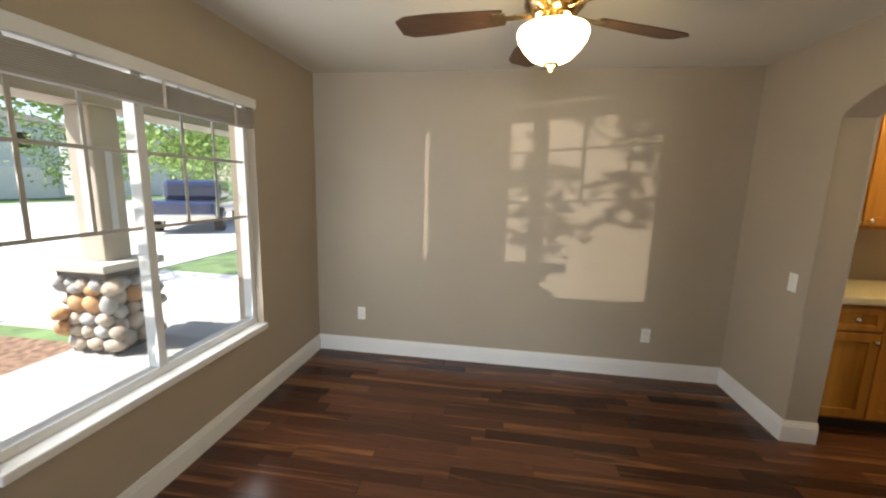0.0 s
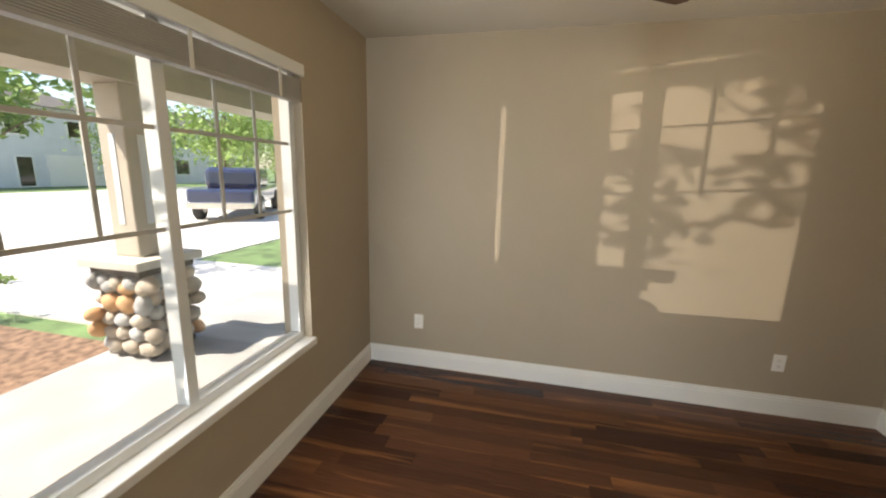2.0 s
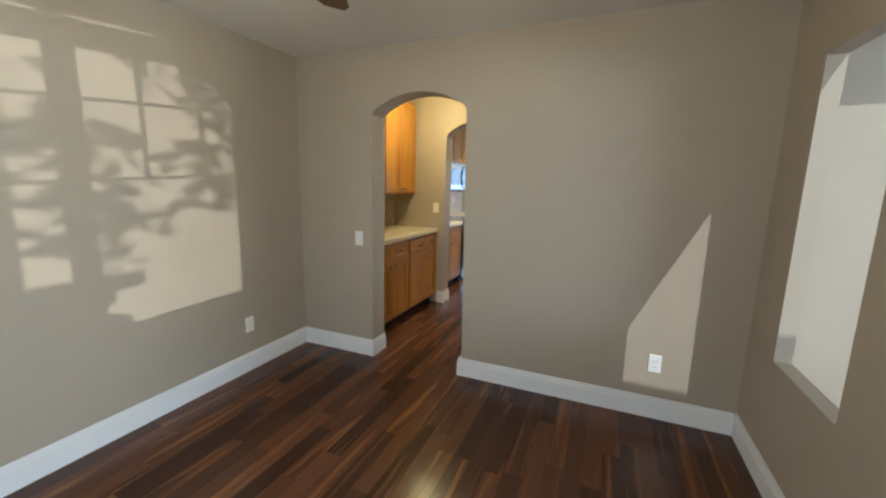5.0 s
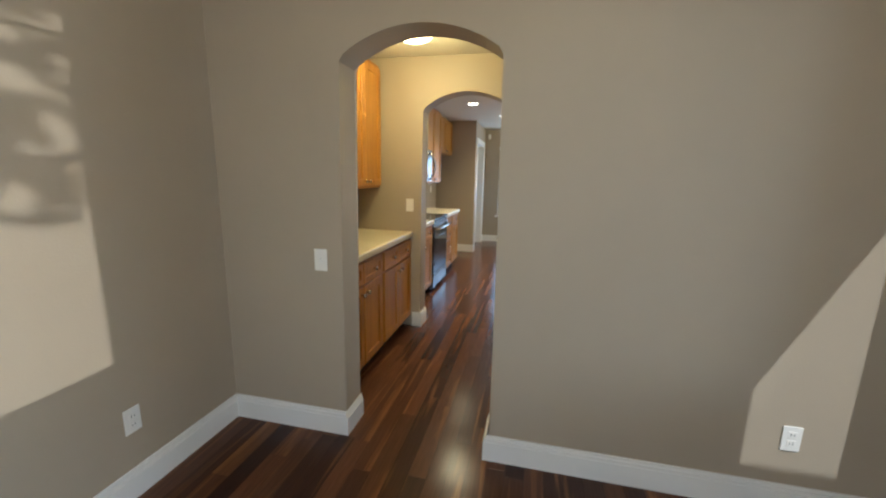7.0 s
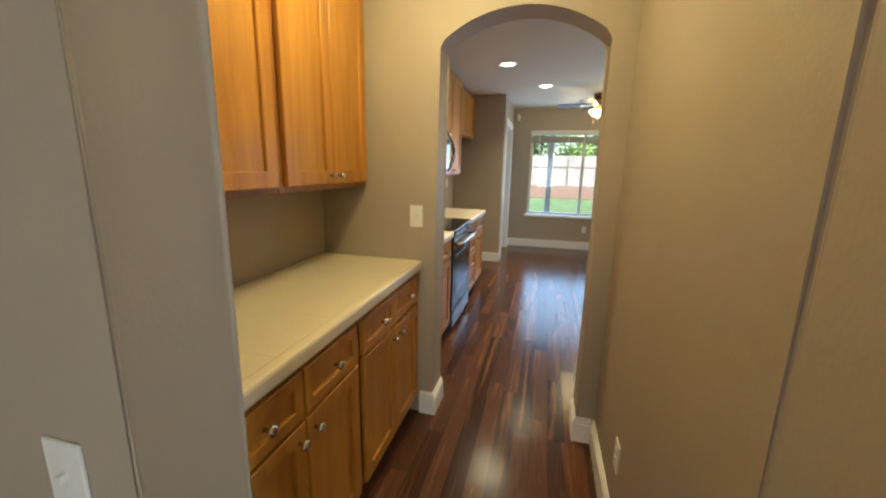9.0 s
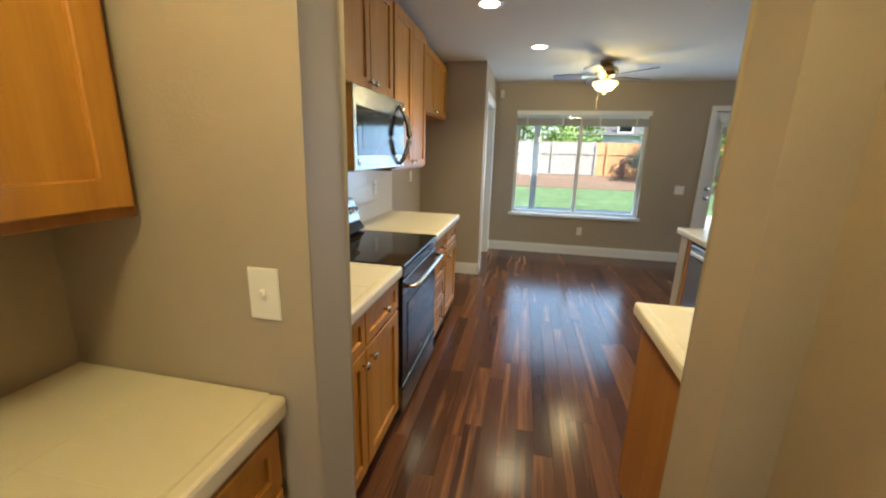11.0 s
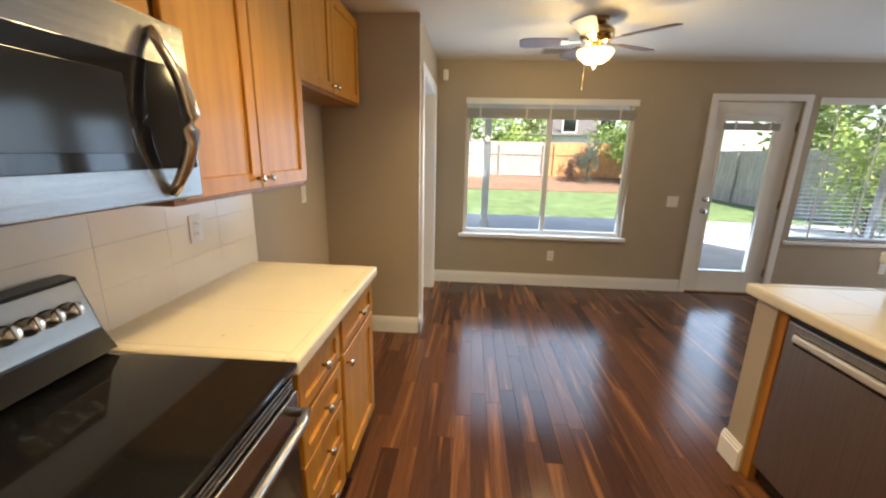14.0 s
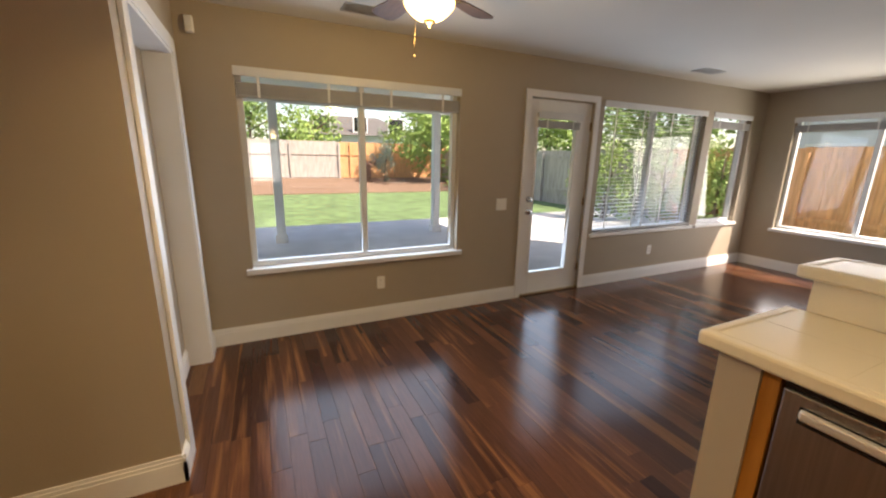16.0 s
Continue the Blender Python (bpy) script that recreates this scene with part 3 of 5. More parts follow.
# ---- tiled counters ----
def counter(name, x0, x1, y0, y1, top, edges, label, hole=None, pitch=0.305):
    """Tiled worktop: bed, square tiles set proud of it, rounded edge tiles on the free sides."""
    root = thing(name, (x0, y0, top - 0.045), label, "countertop")
    ew, g = 0.045, 0.0007
    ex0 = x0 + (ew if "w" in edges else 0)
    ex1 = x1 - (ew if "e" in edges else 0)
    ey0 = y0 + (ew if "s" in edges else 0)
    ey1 = y1 - (ew if "n" in edges else 0)
    xs = [x0 + 0.006, x1 - 0.006]
    ys = [y0 + 0.006, y1 - 0.006]
    z0, z1 = top - 0.044, top - 0.0007
    if hole:
        bpart("bed", (xs[0], hole[0], ys[0], ys[1], z0, z1), GROUT, root)
        bpart("bed", (hole[1], xs[1], ys[0], ys[1], z0, z1), GROUT, root)
        bpart("bed", (hole[0], hole[1], ys[0], hole[2], z0, z1), GROUT, root)
        bpart("bed", (hole[0], hole[1], hole[3], ys[1], z0, z1), GROUT, root)
    else:
        bpart("bed", (xs[0], xs[1], ys[0], ys[1], z0, z1), GROUT, root)
    nx, ny = max(1, round((ex1 - ex0) / pitch)), max(1, round((ey1 - ey0) / pitch))
    px, py = (ex1 - ex0) / nx, (ey1 - ey0) / ny
    for i in range(nx):
        for j in range(ny):
            a, b, c, d = ex0 + i * px + g, ex0 + (i + 1) * px - g, ey0 + j * py + g, ey0 + (j + 1) * py - g
            if hole and a < hole[1] and b > hole[0] and c < hole[3] and d > hole[2]:
                pieces = []
                if c < hole[2]:
                    pieces.append((a, b, c, hole[2]))
                if d > hole[3]:
                    pieces.append((a, b, hole[3], d))
                if a < hole[0]:
                    pieces.append((a, hole[0], max(c, hole[2]), min(d, hole[3])))
                if b > hole[1]:
                    pieces.append((hole[1], b, max(c, hole[2]), min(d, hole[3])))
            else:
                pieces = [(a, b, c, d)]
            for a, b, c, d in pieces:
                if b - a > 0.01 and d - c > 0.01:
                    bpart("tile", (a, b, c, d, top - 0.012, top), TILE, root, bevel=0.0007)
    if "s" in edges:
        bpart("edge_tile", (x0, x1, y0, y0 + ew - g, top - 0.05, top + 0.002), TILE, root, bevel=0.011)
    if "n" in edges:
        bpart("edge_tile", (x0, x1, y1 - ew + g, y1, top - 0.05, top + 0.002), TILE, root, bevel=0.011)
    lo, hi = y0 + (ew if "s" in edges else 0), y1 - (ew if "n" in edges else 0)
    if "e" in edges:
        bpart("edge_tile", (x1 - ew + g, x1, lo, hi, top - 0.05, top + 0.002), TILE, root, bevel=0.011)
    if "w" in edges:
        bpart("edge_tile", (x0, x0 + ew - g, lo, hi, top - 0.05, top + 0.002), TILE, root, bevel=0.011)
    return root


counter("countertop", 2.392, 3.817, 3.213, 3.803, 0.922, "s", "cream tiled pantry countertop with a rounded edge")
counter("countertop", 4.002, 4.876, 3.278, 3.944, 0.912, "se", "cream tiled countertop beside the range")
counter("countertop", 5.642, 6.575, 3.278, 3.944, 0.912, "swe", "cream tiled countertop with rounded edge tiles")
SINK = (4.86, 5.60, 0.99, 1.37)
counter("countertop", 4.002, 6.565, 0.905, 1.475, 0.912, "ne", "cream tiled peninsula countertop with an inset sink", hole=SINK)
counter("countertop", 4.002, 4.685, 1.477, 2.268, 0.912, "ne", "cream tiled countertop end with a rounded corner")
bar = counter("bar_top", 4.002, 6.55, 0.62, 0.935, 1.092, "nse", "raised cream tiled breakfast bar top")
structure(bpart("wall_bar", (4.002, 6.50, 0.77, 0.903, 0, 1.042), PAINT), "low beige wall behind the peninsula counter", "wall")
structure(bpart("wall_peninsula_end", (6.378, 6.50, 0.903, 1.452, 0, 0.864), PAINT), "low beige wall end of the peninsula", "wall")
baseboard("y", 1.452, 1, 6.378, 6.50 + T)
baseboard("x", 6.50, 1, 0.77, 1.452)
for i in range(8):
    w = (6.50 - 4.01) / 8
    ob = bpart("splash_tile", (4.01 + i * w + 0.001, 4.01 + (i + 1) * w - 0.001, 0.9035, 0.911, 0.914, 1.040), TILE, bar, bevel=0.001)

sink = thing("kitchen_sink", (4.86, 0.99, 0.9), "cream enamel drop-in kitchen sink", "sink")
bm = bmesh.new()
a, b, c, d = SINK
for x0, x1, y0, y1 in ((a - 0.012, b + 0.012, c - 0.012, c + 0.02), (a - 0.012, b + 0.012, d - 0.02, d + 0.012), (a - 0.012, a + 0.02, c + 0.02, d - 0.02), (b - 0.02, b + 0.012, c + 0.02, d - 0.02)):
    box(bm, x0, x1, y0, y1, 0.9135, 0.922, bevel=0.003)
part("rim", bm, SINKMAT, sink)
bm = bmesh.new()
box(bm, a + 0.002, b - 0.002, c + 0.002, c + 0.02, 0.74, 0.9135)
box(bm, a + 0.002, b - 0.002, d - 0.02, d - 0.002, 0.74, 0.9135)
box(bm, a + 0.002, a + 0.02, c + 0.02, d - 0.02, 0.74, 0.9135)
box(bm, b - 0.02, b - 0.002, c + 0.02, d - 0.02, 0.74, 0.9135)
box(bm, a + 0.02, b - 0.02, c + 0.02, d - 0.02, 0.74, 0.75)
part("basin", bm, SINKMAT, sink)
bm = bmesh.new()
lathe(bm, [(0.045, 0.75), (0.045, 0.754), (0.03, 0.752)], 18, pose((a + b) / 2, (c + d) / 2, 0))
part("drain", bm, STEEL, sink, "steel drain")

# ---- backsplash ----
splash = structure(bpart("backsplash", (4.002, 6.63, 3.9475, 3.9545, 0.87, 1.33), SPLASH), "white tiled backsplash behind the range", "backsplash")
for i in range(9):
    for j in range(3):
        w, h = (6.63 - 4.002) / 9, 0.14
        x0, z0 = 4.002 + i * w, 0.905 + j * h
        bpart("tile", (x0 + 0.0004, x0 + w - 0.0004, 3.9445, 3.949, z0 + 0.0004, z0 + h - 0.0004), SPLASH, splash, bevel=0.0004)


# ---- range ----
def electric_range():
    X0, X1 = 4.886, 5.634
    root = thing("electric_range", (X0, 3.3, 0), "stainless and black electric range with a glass cooktop", "stove")
    bpart("body", (X0, X1, 3.325, 3.93, 0.03, 0.895), BLACK, root, 0.004)
    bpart("cooktop", (X0 - 0.002, X1 + 0.002, 3.275, 3.90, 0.896, 0.915), BLACKGLASS, root, 0.006, "glossy black glass cooktop")
    door = bpart("oven_door", (X0 + 0.006, X1 - 0.006, 3.285, 3.324, 0.235, 0.83), BLACK, root, 0.005, "black oven door with a dark window")
    bpart("window_pane", (X0 + 0.09, X1 - 0.09, 3.281, 3.286, 0.33, 0.68), BLACKGLASS, door)
    bpart("door_band", (X0 + 0.006, X1 - 0.006, 3.279, 3.290, 0.755, 0.832), STEEL, door, 0.003, "stainless band")
    bm = bmesh.new()
    tube(bm, [(X0 + 0.05, 3.282, 0.79), (X0 + 0.05, 3.235, 0.795), (X0 + 0.10, 3.225, 0.795), (X1 - 0.10, 3.225, 0.795), (X1 - 0.05, 3.235, 0.795), (X1 - 0.05, 3.282, 0.79)], 0.0125, 12)
    part("handle", bm, NICKEL, door, "long satin steel handle")
    for k in range(3):
        bpart("vent_line", (X0 + 0.02, X1 - 0.02, 3.283, 3.322, 0.845 + k * 0.014, 0.852 + k * 0.014), STEEL, root, 0.001)
    dr = bpart("drawer", (X0 + 0.006, X1 - 0.006, 3.286, 3.324, 0.05, 0.225), STEEL, root, 0.005, "stainless storage drawer")
    bpart("drawer_lip", (X0 + 0.02, X1 - 0.02, 3.276, 3.288, 0.196, 0.216), BLACK, dr, 0.003)
    bm = bmesh.new()
    lathe(bm, [(0.014, 0), (0.014, 0.003)], 20, pose((X0 + X1) / 2, 3.2855, 0.285, 90))
    part("badge", bm, NICKEL, door)
    # slanted back console
    bm = bmesh.new()
    prof = [(3.90, 0.915), (3.80, 0.93), (3.835, 0.985), (3.885, 1.135), (3.93, 1.14), (3.93, 0.915)]
    ends = [[bm.verts.new((x, y, z)) for y, z in prof] for x in (X0, X1)]
    for e in ends:
        bm.faces.new(e)
    for j in range(6):
        bm.faces.new((ends[0][j], ends[0][(j + 1) % 6], ends[1][(j + 1) % 6], ends[1][j]))
    console = part("back_console", bm, BLACK, root, "black sloping control console")
    slope = math.degrees(math.atan2(0.05, 0.15))
    face = pose((X0 + X1) / 2, 3.860, 1.060, -slope, 0, 0)
    bpart("console_face", (-0.366, 0.366, -0.008, 0.001, -0.072, 0.070), STEEL, console, 0.002, "brushed steel control panel", m=face)
    bpart("display", (-0.115, 0.115, -0.011, -0.006, -0.045, 0.048), DISPLAY, console, 0.002, "dark oven display", m=face)
    bpart("sensor_dot", (-0.155, -0.137, -0.010, -0.006, -0.012, 0.012), BLACK, console, m=face)
    lit = lamp_glass("lit_clock", (0.7, 0.85, 1.0), 0.35)
    for u in (0.0, 0.016, 0.034):
        bpart("clock_bar", (u - 0.005, u + 0.005, -0.0120, -0.0105, -0.006, 0.008), lit, console, m=face)
    for u in (-0.295, -0.225, 0.165, 0.213, 0.261, 0.309):
        bm = bmesh.new()
        lathe(bm, [(0.024, 0), (0.024, 0.006), (0.020, 0.009), (0.019, 0.030), (0.015, 0.034), (0.002, 0.034)], 20, face @ pose(u, -0.008, 0.0, 90))
        box(bm, u - 0.004, u + 0.004, -0.046, -0.03, -0.018, 0.018, bevel=0.002, m=face)
        part("control_knob", bm, NICKEL, console, "satin metal control knob")
    for x in (X0 + 0.04, X1 - 0.04):
        for y in (3.36, 3.88):
            bm = bmesh.new()
            lathe(bm, [(0.018, 0), (0.014, 0.032)], 10, pose(x, y, 0))
            part("foot", bm, BLACK, root)


electric_range()


def microwave():
    X0, X1, Z0, Z1, Y = 4.916, 5.700, 1.355, 1.765, 3.532
    root = thing("microwave_oven", (X0, 3.6, Z0), "stainless over-the-range microwave with a curved handle", "microwave")
    bpart("body", (X0 + 0.004, X1 - 0.004, Y + 0.060, 3.94, Z0, Z1 - 0.003), BLACK, root, 0.003)
    bpart("door", (X0, X1, Y, Y + 0.058, Z0 + 0.004, Z1), STEEL, root, 0.005, "brushed stainless door")
    bpart("window_pane", (X0 + 0.035, X1 - 0.014, Y - 0.003, Y + 0.002, Z0 + 0.080, Z1 - 0.095), BLACKGLASS, root, 0.002, "black glass window")
    bpart("vent_grille", (X0 + 0.06, X1 - 0.06, Y + 0.08, Y + 0.28, Z0 - 0.006, Z0 + 0.001), SLOT, root)
    bpart("inner_window", (X0 + 0.09, X1 - 0.20, Y - 0.0045, Y - 0.001, Z0 + 0.115, Z1 - 0.135), DISPLAY, root, 0.001)
    bm = bmesh.new()
    pts = []
    for k in range(13):
        a = -1 + 2 * k / 12
        pts.append((X1 - 0.115 + 0.012 * (1 - a * a), Y - 0.005 - 0.062 * (1 - a * a), Z0 + 0.200 + 0.180 * a))
    tube(bm, pts, [0.012 + 0.007 * (1 - abs(-1 + 2 * k / 12)) for k in range(13)], 12)
    part("handle", bm, NICKEL, root, "bowed dark steel handle")
    bpart("badge", (X0 + 0.035, X0 + 0.065, Y - 0.002, Y + 0.001, Z0 + 0.03, Z0 + 0.062), DISPLAY, root, 0.0)
    for k in range(3):
        bpart("badge_bar", (X0 + 0.039, X0 + 0.061, Y - 0.0035, Y - 0.001, Z0 + 0.034 + k * 0.009, Z0 + 0.039 + k * 0.009), PLASTIC, root)


microwave()


def dishwasher():
    X0, X1, Y = 5.715, 6.325, 1.443
    root = thing("dishwasher", (X0, Y, 0), "dark stainless dishwasher with a pocket handle", "dishwasher")
    bpart("body", (X0, X1, 0.95, Y - 0.03, 0.02, 0.862), BLACK, root)
    bpart("toe_panel", (X0 + 0.01, X1 - 0.01, Y - 0.10, Y - 0.05, 0.0, 0.10), BLACK, root, 0.002)
    bpart("door", (X0 + 0.004, X1 - 0.004, Y - 0.03, Y, 0.10, 0.828), STEEL_V, root, 0.006)
    bpart("control_strip", (X0 + 0.004, X1 - 0.004, Y - 0.03, Y - 0.004, 0.831, 0.860), BLACK, root, 0.003, "black top control strip")
    bpart("handle_recess", (X0 + 0.05, X1 - 0.05, Y - 0.001, Y + 0.002, 0.738, 0.792), BLACK, root, 0.0)
    bpart("handle", (X0 + 0.055, X1 - 0.055, Y + 0.001, Y + 0.020, 0.757, 0.790), BRIGHT, root, 0.008, "bright bar handle")


dishwasher()


# ---- ceiling fans ----
def blade_mesh(L0, L1, w0, w1):
    bm = bmesh.new()
    n = 10
    top, bot = [], []
    outline = []
    for k in range(n + 1):
        t = k / n
        outline.append((L0 + (L1 - L0) * t, (w0 + (w1 - w0) * min(1, t * 1.6)) / 2 * (1 if t < 0.9 else math.sqrt(max(0.25, 1 - ((t - 0.9) / 0.1) ** 2 * 0.6)))))
    ring = [(x, y) for x, y in outline] + [(x, -y) for x, y in reversed(outline)]
    for z in (0.003, -0.003):
        (top if z > 0 else bot).extend(bm.verts.new((x, y, z)) for x, y in ring)
    bm.faces.new(top)
    bm.faces.new(list(reversed(bot)))
    m = len(ring)
    for k in range(m):
        bm.faces.new((top[k], bot[k], bot[(k + 1) % m], top[(k + 1) % m]))
    return bm


def fan(place, angles, metal, bowl, label, group, reach, drop, chain=0.40, bw=0.136, deep=1.0):
    """Five-blade fan with a lit glass bowl, hung from the ceiling."""
    x, y = place
    root = thing("ceiling_fan", (0, 0, 0), label, "ceiling fan", group)
    bm = bmesh.new()
    lathe(bm, [(0.075, 0), (0.072, -0.03), (0.045, -0.05), (0.014, -0.055)], 28)
    part("canopy", bm, metal, root)
    bm = bmesh.new()
    lathe(bm, [(0.013, -0.05), (0.013, -drop)], 12)
    part("downrod", bm, metal, root)
    d = -drop
    bm = bmesh.new()
    lathe(bm, [(0.03, d + 0.01), (0.085, d - 0.005), (0.115, d - 0.03), (0.118, d - 0.07), (0.09, d - 0.10), (0.06, d - 0.11)], 32)
    part("motor_housing", bm, metal, root)
    bm = bmesh.new()
    lathe(bm, [(0.03, d - 0.105), (0.022, d - 0.135), (0.022, d - 0.152), (bw - 0.004, d - 0.158), (bw - 0.004, d - 0.164), (0.022, d - 0.164)], 32)
    part("light_fitter", bm, metal, root)
    bm = bmesh.new()
    e = d - 0.160
    lathe(bm, [(bw, e), (bw * 1.03, e - 0.015 * deep), (bw * 0.98, e - 0.040 * deep), (bw * 0.82, e - 0.072 * deep), (bw * 0.58, e - 0.106 * deep), (bw * 0.28, e - 0.124 * deep), (0.001, e - 0.127 * deep)], 36)
    part("glass_bowl", bm, bowl, root, "lit frosted glass bowl")
    bm = bmesh.new()
    e -= 0.118 * deep
    lathe(bm, [(0.034, e), (0.026, e - 0.017), (0.010, e - 0.024), (0.006, e - 0.036), (0.001, e - 0.038)], 16)
    part("finial", bm, metal, root)
    bm = bmesh.new()
    tube(bm, [(0.06, 0.05, d - 0.14), (0.062, 0.055, d - chain)], 0.0012, 6)
    lathe(bm, [(0.001, 0.008), (0.006, 0.003), (0.006, -0.004), (0.001, -0.008)], 8, pose(0.062, 0.055, d - chain - 0.005))
    part("pull_chain", bm, metal, root)
    for a in angles:
        bm = blade_mesh(0.20, reach, 0.095, 0.145)
        bmesh.ops.transform(bm, matrix=pose(0, 0, d - 0.095, 0, 0, a) @ pose(0, 0, 0, 11, 0, 0), verts=bm.verts[:])
        bl = part("blade", bm, WALNUT, root, "dark walnut blade")
        bm = bmesh.new()
        box(bm, 0.075, 0.235, -0.018, 0.018, -0.009, -0.004, bevel=0.002, m=pose(0, 0, d - 0.092, 0, 0, a) @ pose(0, 0, 0, 11, 0, 0))
        box(bm, 0.19, 0.245, -0.036, 0.036, -0.009, -0.004, bevel=0.002, m=pose(0, 0, d - 0.0925, 0, 0, a) @ pose(0, 0, 0, 11, 0, 0))
        part("blade_iron", bm, metal, bl, "cast metal blade bracket")
    root.matrix_basis = pose(x, y, H)
    bulb("fan_bulb", (x, y, H + d - 0.335), FAN_W[group], WARM, 0.10)
    for k in range(3):
        a = 0.6 + k * 2.094
        bulb("fan_bulb", (x + 0.075 * math.cos(a), y + 0.075 * math.sin(a), H + d - 0.138), FAN_W[group] * 0.15, (1.0, 0.76, 0.30), 0.015)
    return root


FAN_W = {"front room fan": 5.5, "kitchen fan": 6.0}
fan((0.55, 2.28), [27, 99, 171, 243, 315], BRASS, BOWL, "brass ceiling fan with dark blades and lit glass bowl", "front room fan", 0.66, 0.125, 0.24)
fan((7.80, 1.96), [-62, 10, 82, 154, 226], BRASS, BOWL_K, "brass ceiling fan over the dining nook, light on", "kitchen fan", 0.54, 0.05, 0.40, 0.124, 0.72)

# ---- ceiling lamps ----
dome = thing("ceiling_dome_light", (3.12, 3.0, H), "lit round flush-mount ceiling light", "ceiling light")
bm = bmesh.new()
lathe(bm, [(0.155, H), (0.16, H - 0.02), (0.145, H - 0.025)], 32, pose(3.12, 3.0, 0))
part("base_ring", bm, BRASS, dome)
bm = bmesh.new()
lathe(bm, [(0.144, H - 0.022), (0.145, H - 0.05), (0.12, H - 0.085), (0.07, H - 0.108), (0.001, H - 0.114)], 32, pose(3.12, 3.0, 0))
part("glass_dome", bm, lamp_glass("lit_dome_glass", (1.0, 0.78, 0.42), 4.0), dome, "glowing white glass dome")
bulb("dome_bulb", (3.12, 3.0, H - 0.19), 9, (1.0, 0.80, 0.34), 0.08)


def can(x, y, power=33):
    root = thing("recessed_light", (x, y, H), "lit recessed downlight with a white trim ring", "ceiling light", "kitchen downlights")
    bm = bmesh.new()
    lathe(bm, [(0.095, H + 0.001), (0.095, H - 0.006), (0.075, H - 0.008), (0.068, H - 0.003)], 32, pose(x, y, 0))
    part("trim_ring", bm, TRIM, root)
    bm = bmesh.new()
    lathe(bm, [(0.066, H - 0.001), (0.066, H - 0.005), (0.02, H - 0.007)], 24, pose(x, y, 0))
    part("lens", bm, CAN, root, "glowing lens")
    d = bpy.data.lights.new("downlight", "SPOT")
    d.energy, d.color, d.spot_size, d.spot_blend, d.shadow_soft_size = power, (1.0, 0.78, 0.42), radians(125), 0.8, 0.14
    ob = new("downlight", d)
    ob.matrix_world = look((x, y, H - 0.02), (x, y, 0))


# the one at (5.1, 1.6) is unseen, added by guess
for x, y in ((6.03, 3.04), (7.16, 2.68), (5.1, 1.6)):
    can(x, y)
# unseen downlight, added and made stronger to brighten the near cabinets
can(4.75, 2.9, 46)


# ---- outlets, switches, vents ----
def plate(name, axis, at, out, a, z, label, category, kind="outlet", gang=1):
    """Wall plate standing on a wall: outlet with two receptacles, or rocker/toggle switch."""
    root = thing(name, (0, 0, 0), label, category)
    w = 0.036 * (1 if gang == 1 else 1.65)
    bpart("plate", (-w, w, -0.006, 0, -0.058, 0.058), PLASTIC, root, 0.003)
    if kind == "outlet":
        for dz in (-0.02, 0.02):
            r = bpart("receptacle", (-0.016, 0.016, -0.008, -0.005, dz - 0.014, dz + 0.014), PLASTIC, root, 0.001)
            bpart("slot", (-0.007, -0.005, -0.0085, -0.0075, dz - 0.005, dz + 0.006), SLOT, r)
            bpart("slot", (0.005, 0.007, -0.0085, -0.0075, dz - 0.005, dz + 0.006), SLOT, r)
    else:
        for g in range(gang):
            u = 0 if gang == 1 else (-0.023 + 0.046 * g)
            bpart("surround", (u - 0.007, u + 0.007, -0.0072, -0.005, -0.014, 0.014), TRIM, root, 0.001)
            bpart("toggle", (u - 0.004, u + 0.004, -0.016, -0.006, -0.002, 0.010), PLASTIC, root, 0.001)
    turn = {("y", -1): 0, ("y", 1): 180, ("x", -1): -90, ("x", 1): 90}[(axis, out)]
    root.matrix_basis = pose(at, a, z, 0, 0, turn) if axis == "x" else pose(a, at, z, 0, 0, turn)
    return root


O, S = "white wall outlet with two sockets", "white light switch plate with a toggle"
for axis, at, out, a, z in (("y", NORTH, -1, -0.818, 0.37), ("y", NORTH, -1, 1.607, 0.36), ("x", 2.20, -1, 1.02, 0.36), ("y", 2.256, 1, 3.28, 0.36), ("x", EAST, -1, 1.87, 0.362), ("x", EAST, -1, -1.70, 0.36),
                            ("y", 3.9445, -1, 6.19, 1.16), ("y", KN, -1, 7.27, 1.19), ("y", 0.911, 1, 5.95, 0.99)):
    plate("wall_outlet", axis, at, out, a, z, O, "outlet")
plate("light_switch", "x", 2.20, -1, 3.212, 0.992, S, "switch", "switch")
plate("light_switch", "x", 3.82, -1, 3.247, 1.163, S, "switch", "switch")
plate("light_switch", "x", EAST, -1, 0.615, 1.025, "white double light switch plate beside the patio door", "switch", "switch", 2)
sensor = thing("wall_sensor", (EAST - 0.03, 3.12, 2.28), "small white alarm sensor high on the wall", "sensor")
bpart("housing", (EAST - 0.045, EAST, 3.095, 3.145, 2.23, 2.33), PLASTIC, sensor, 0.008)
bpart("lens", (EAST - 0.048, EAST - 0.04, 3.105, 3.135, 2.24, 2.27), CORD, sensor, 0.003)


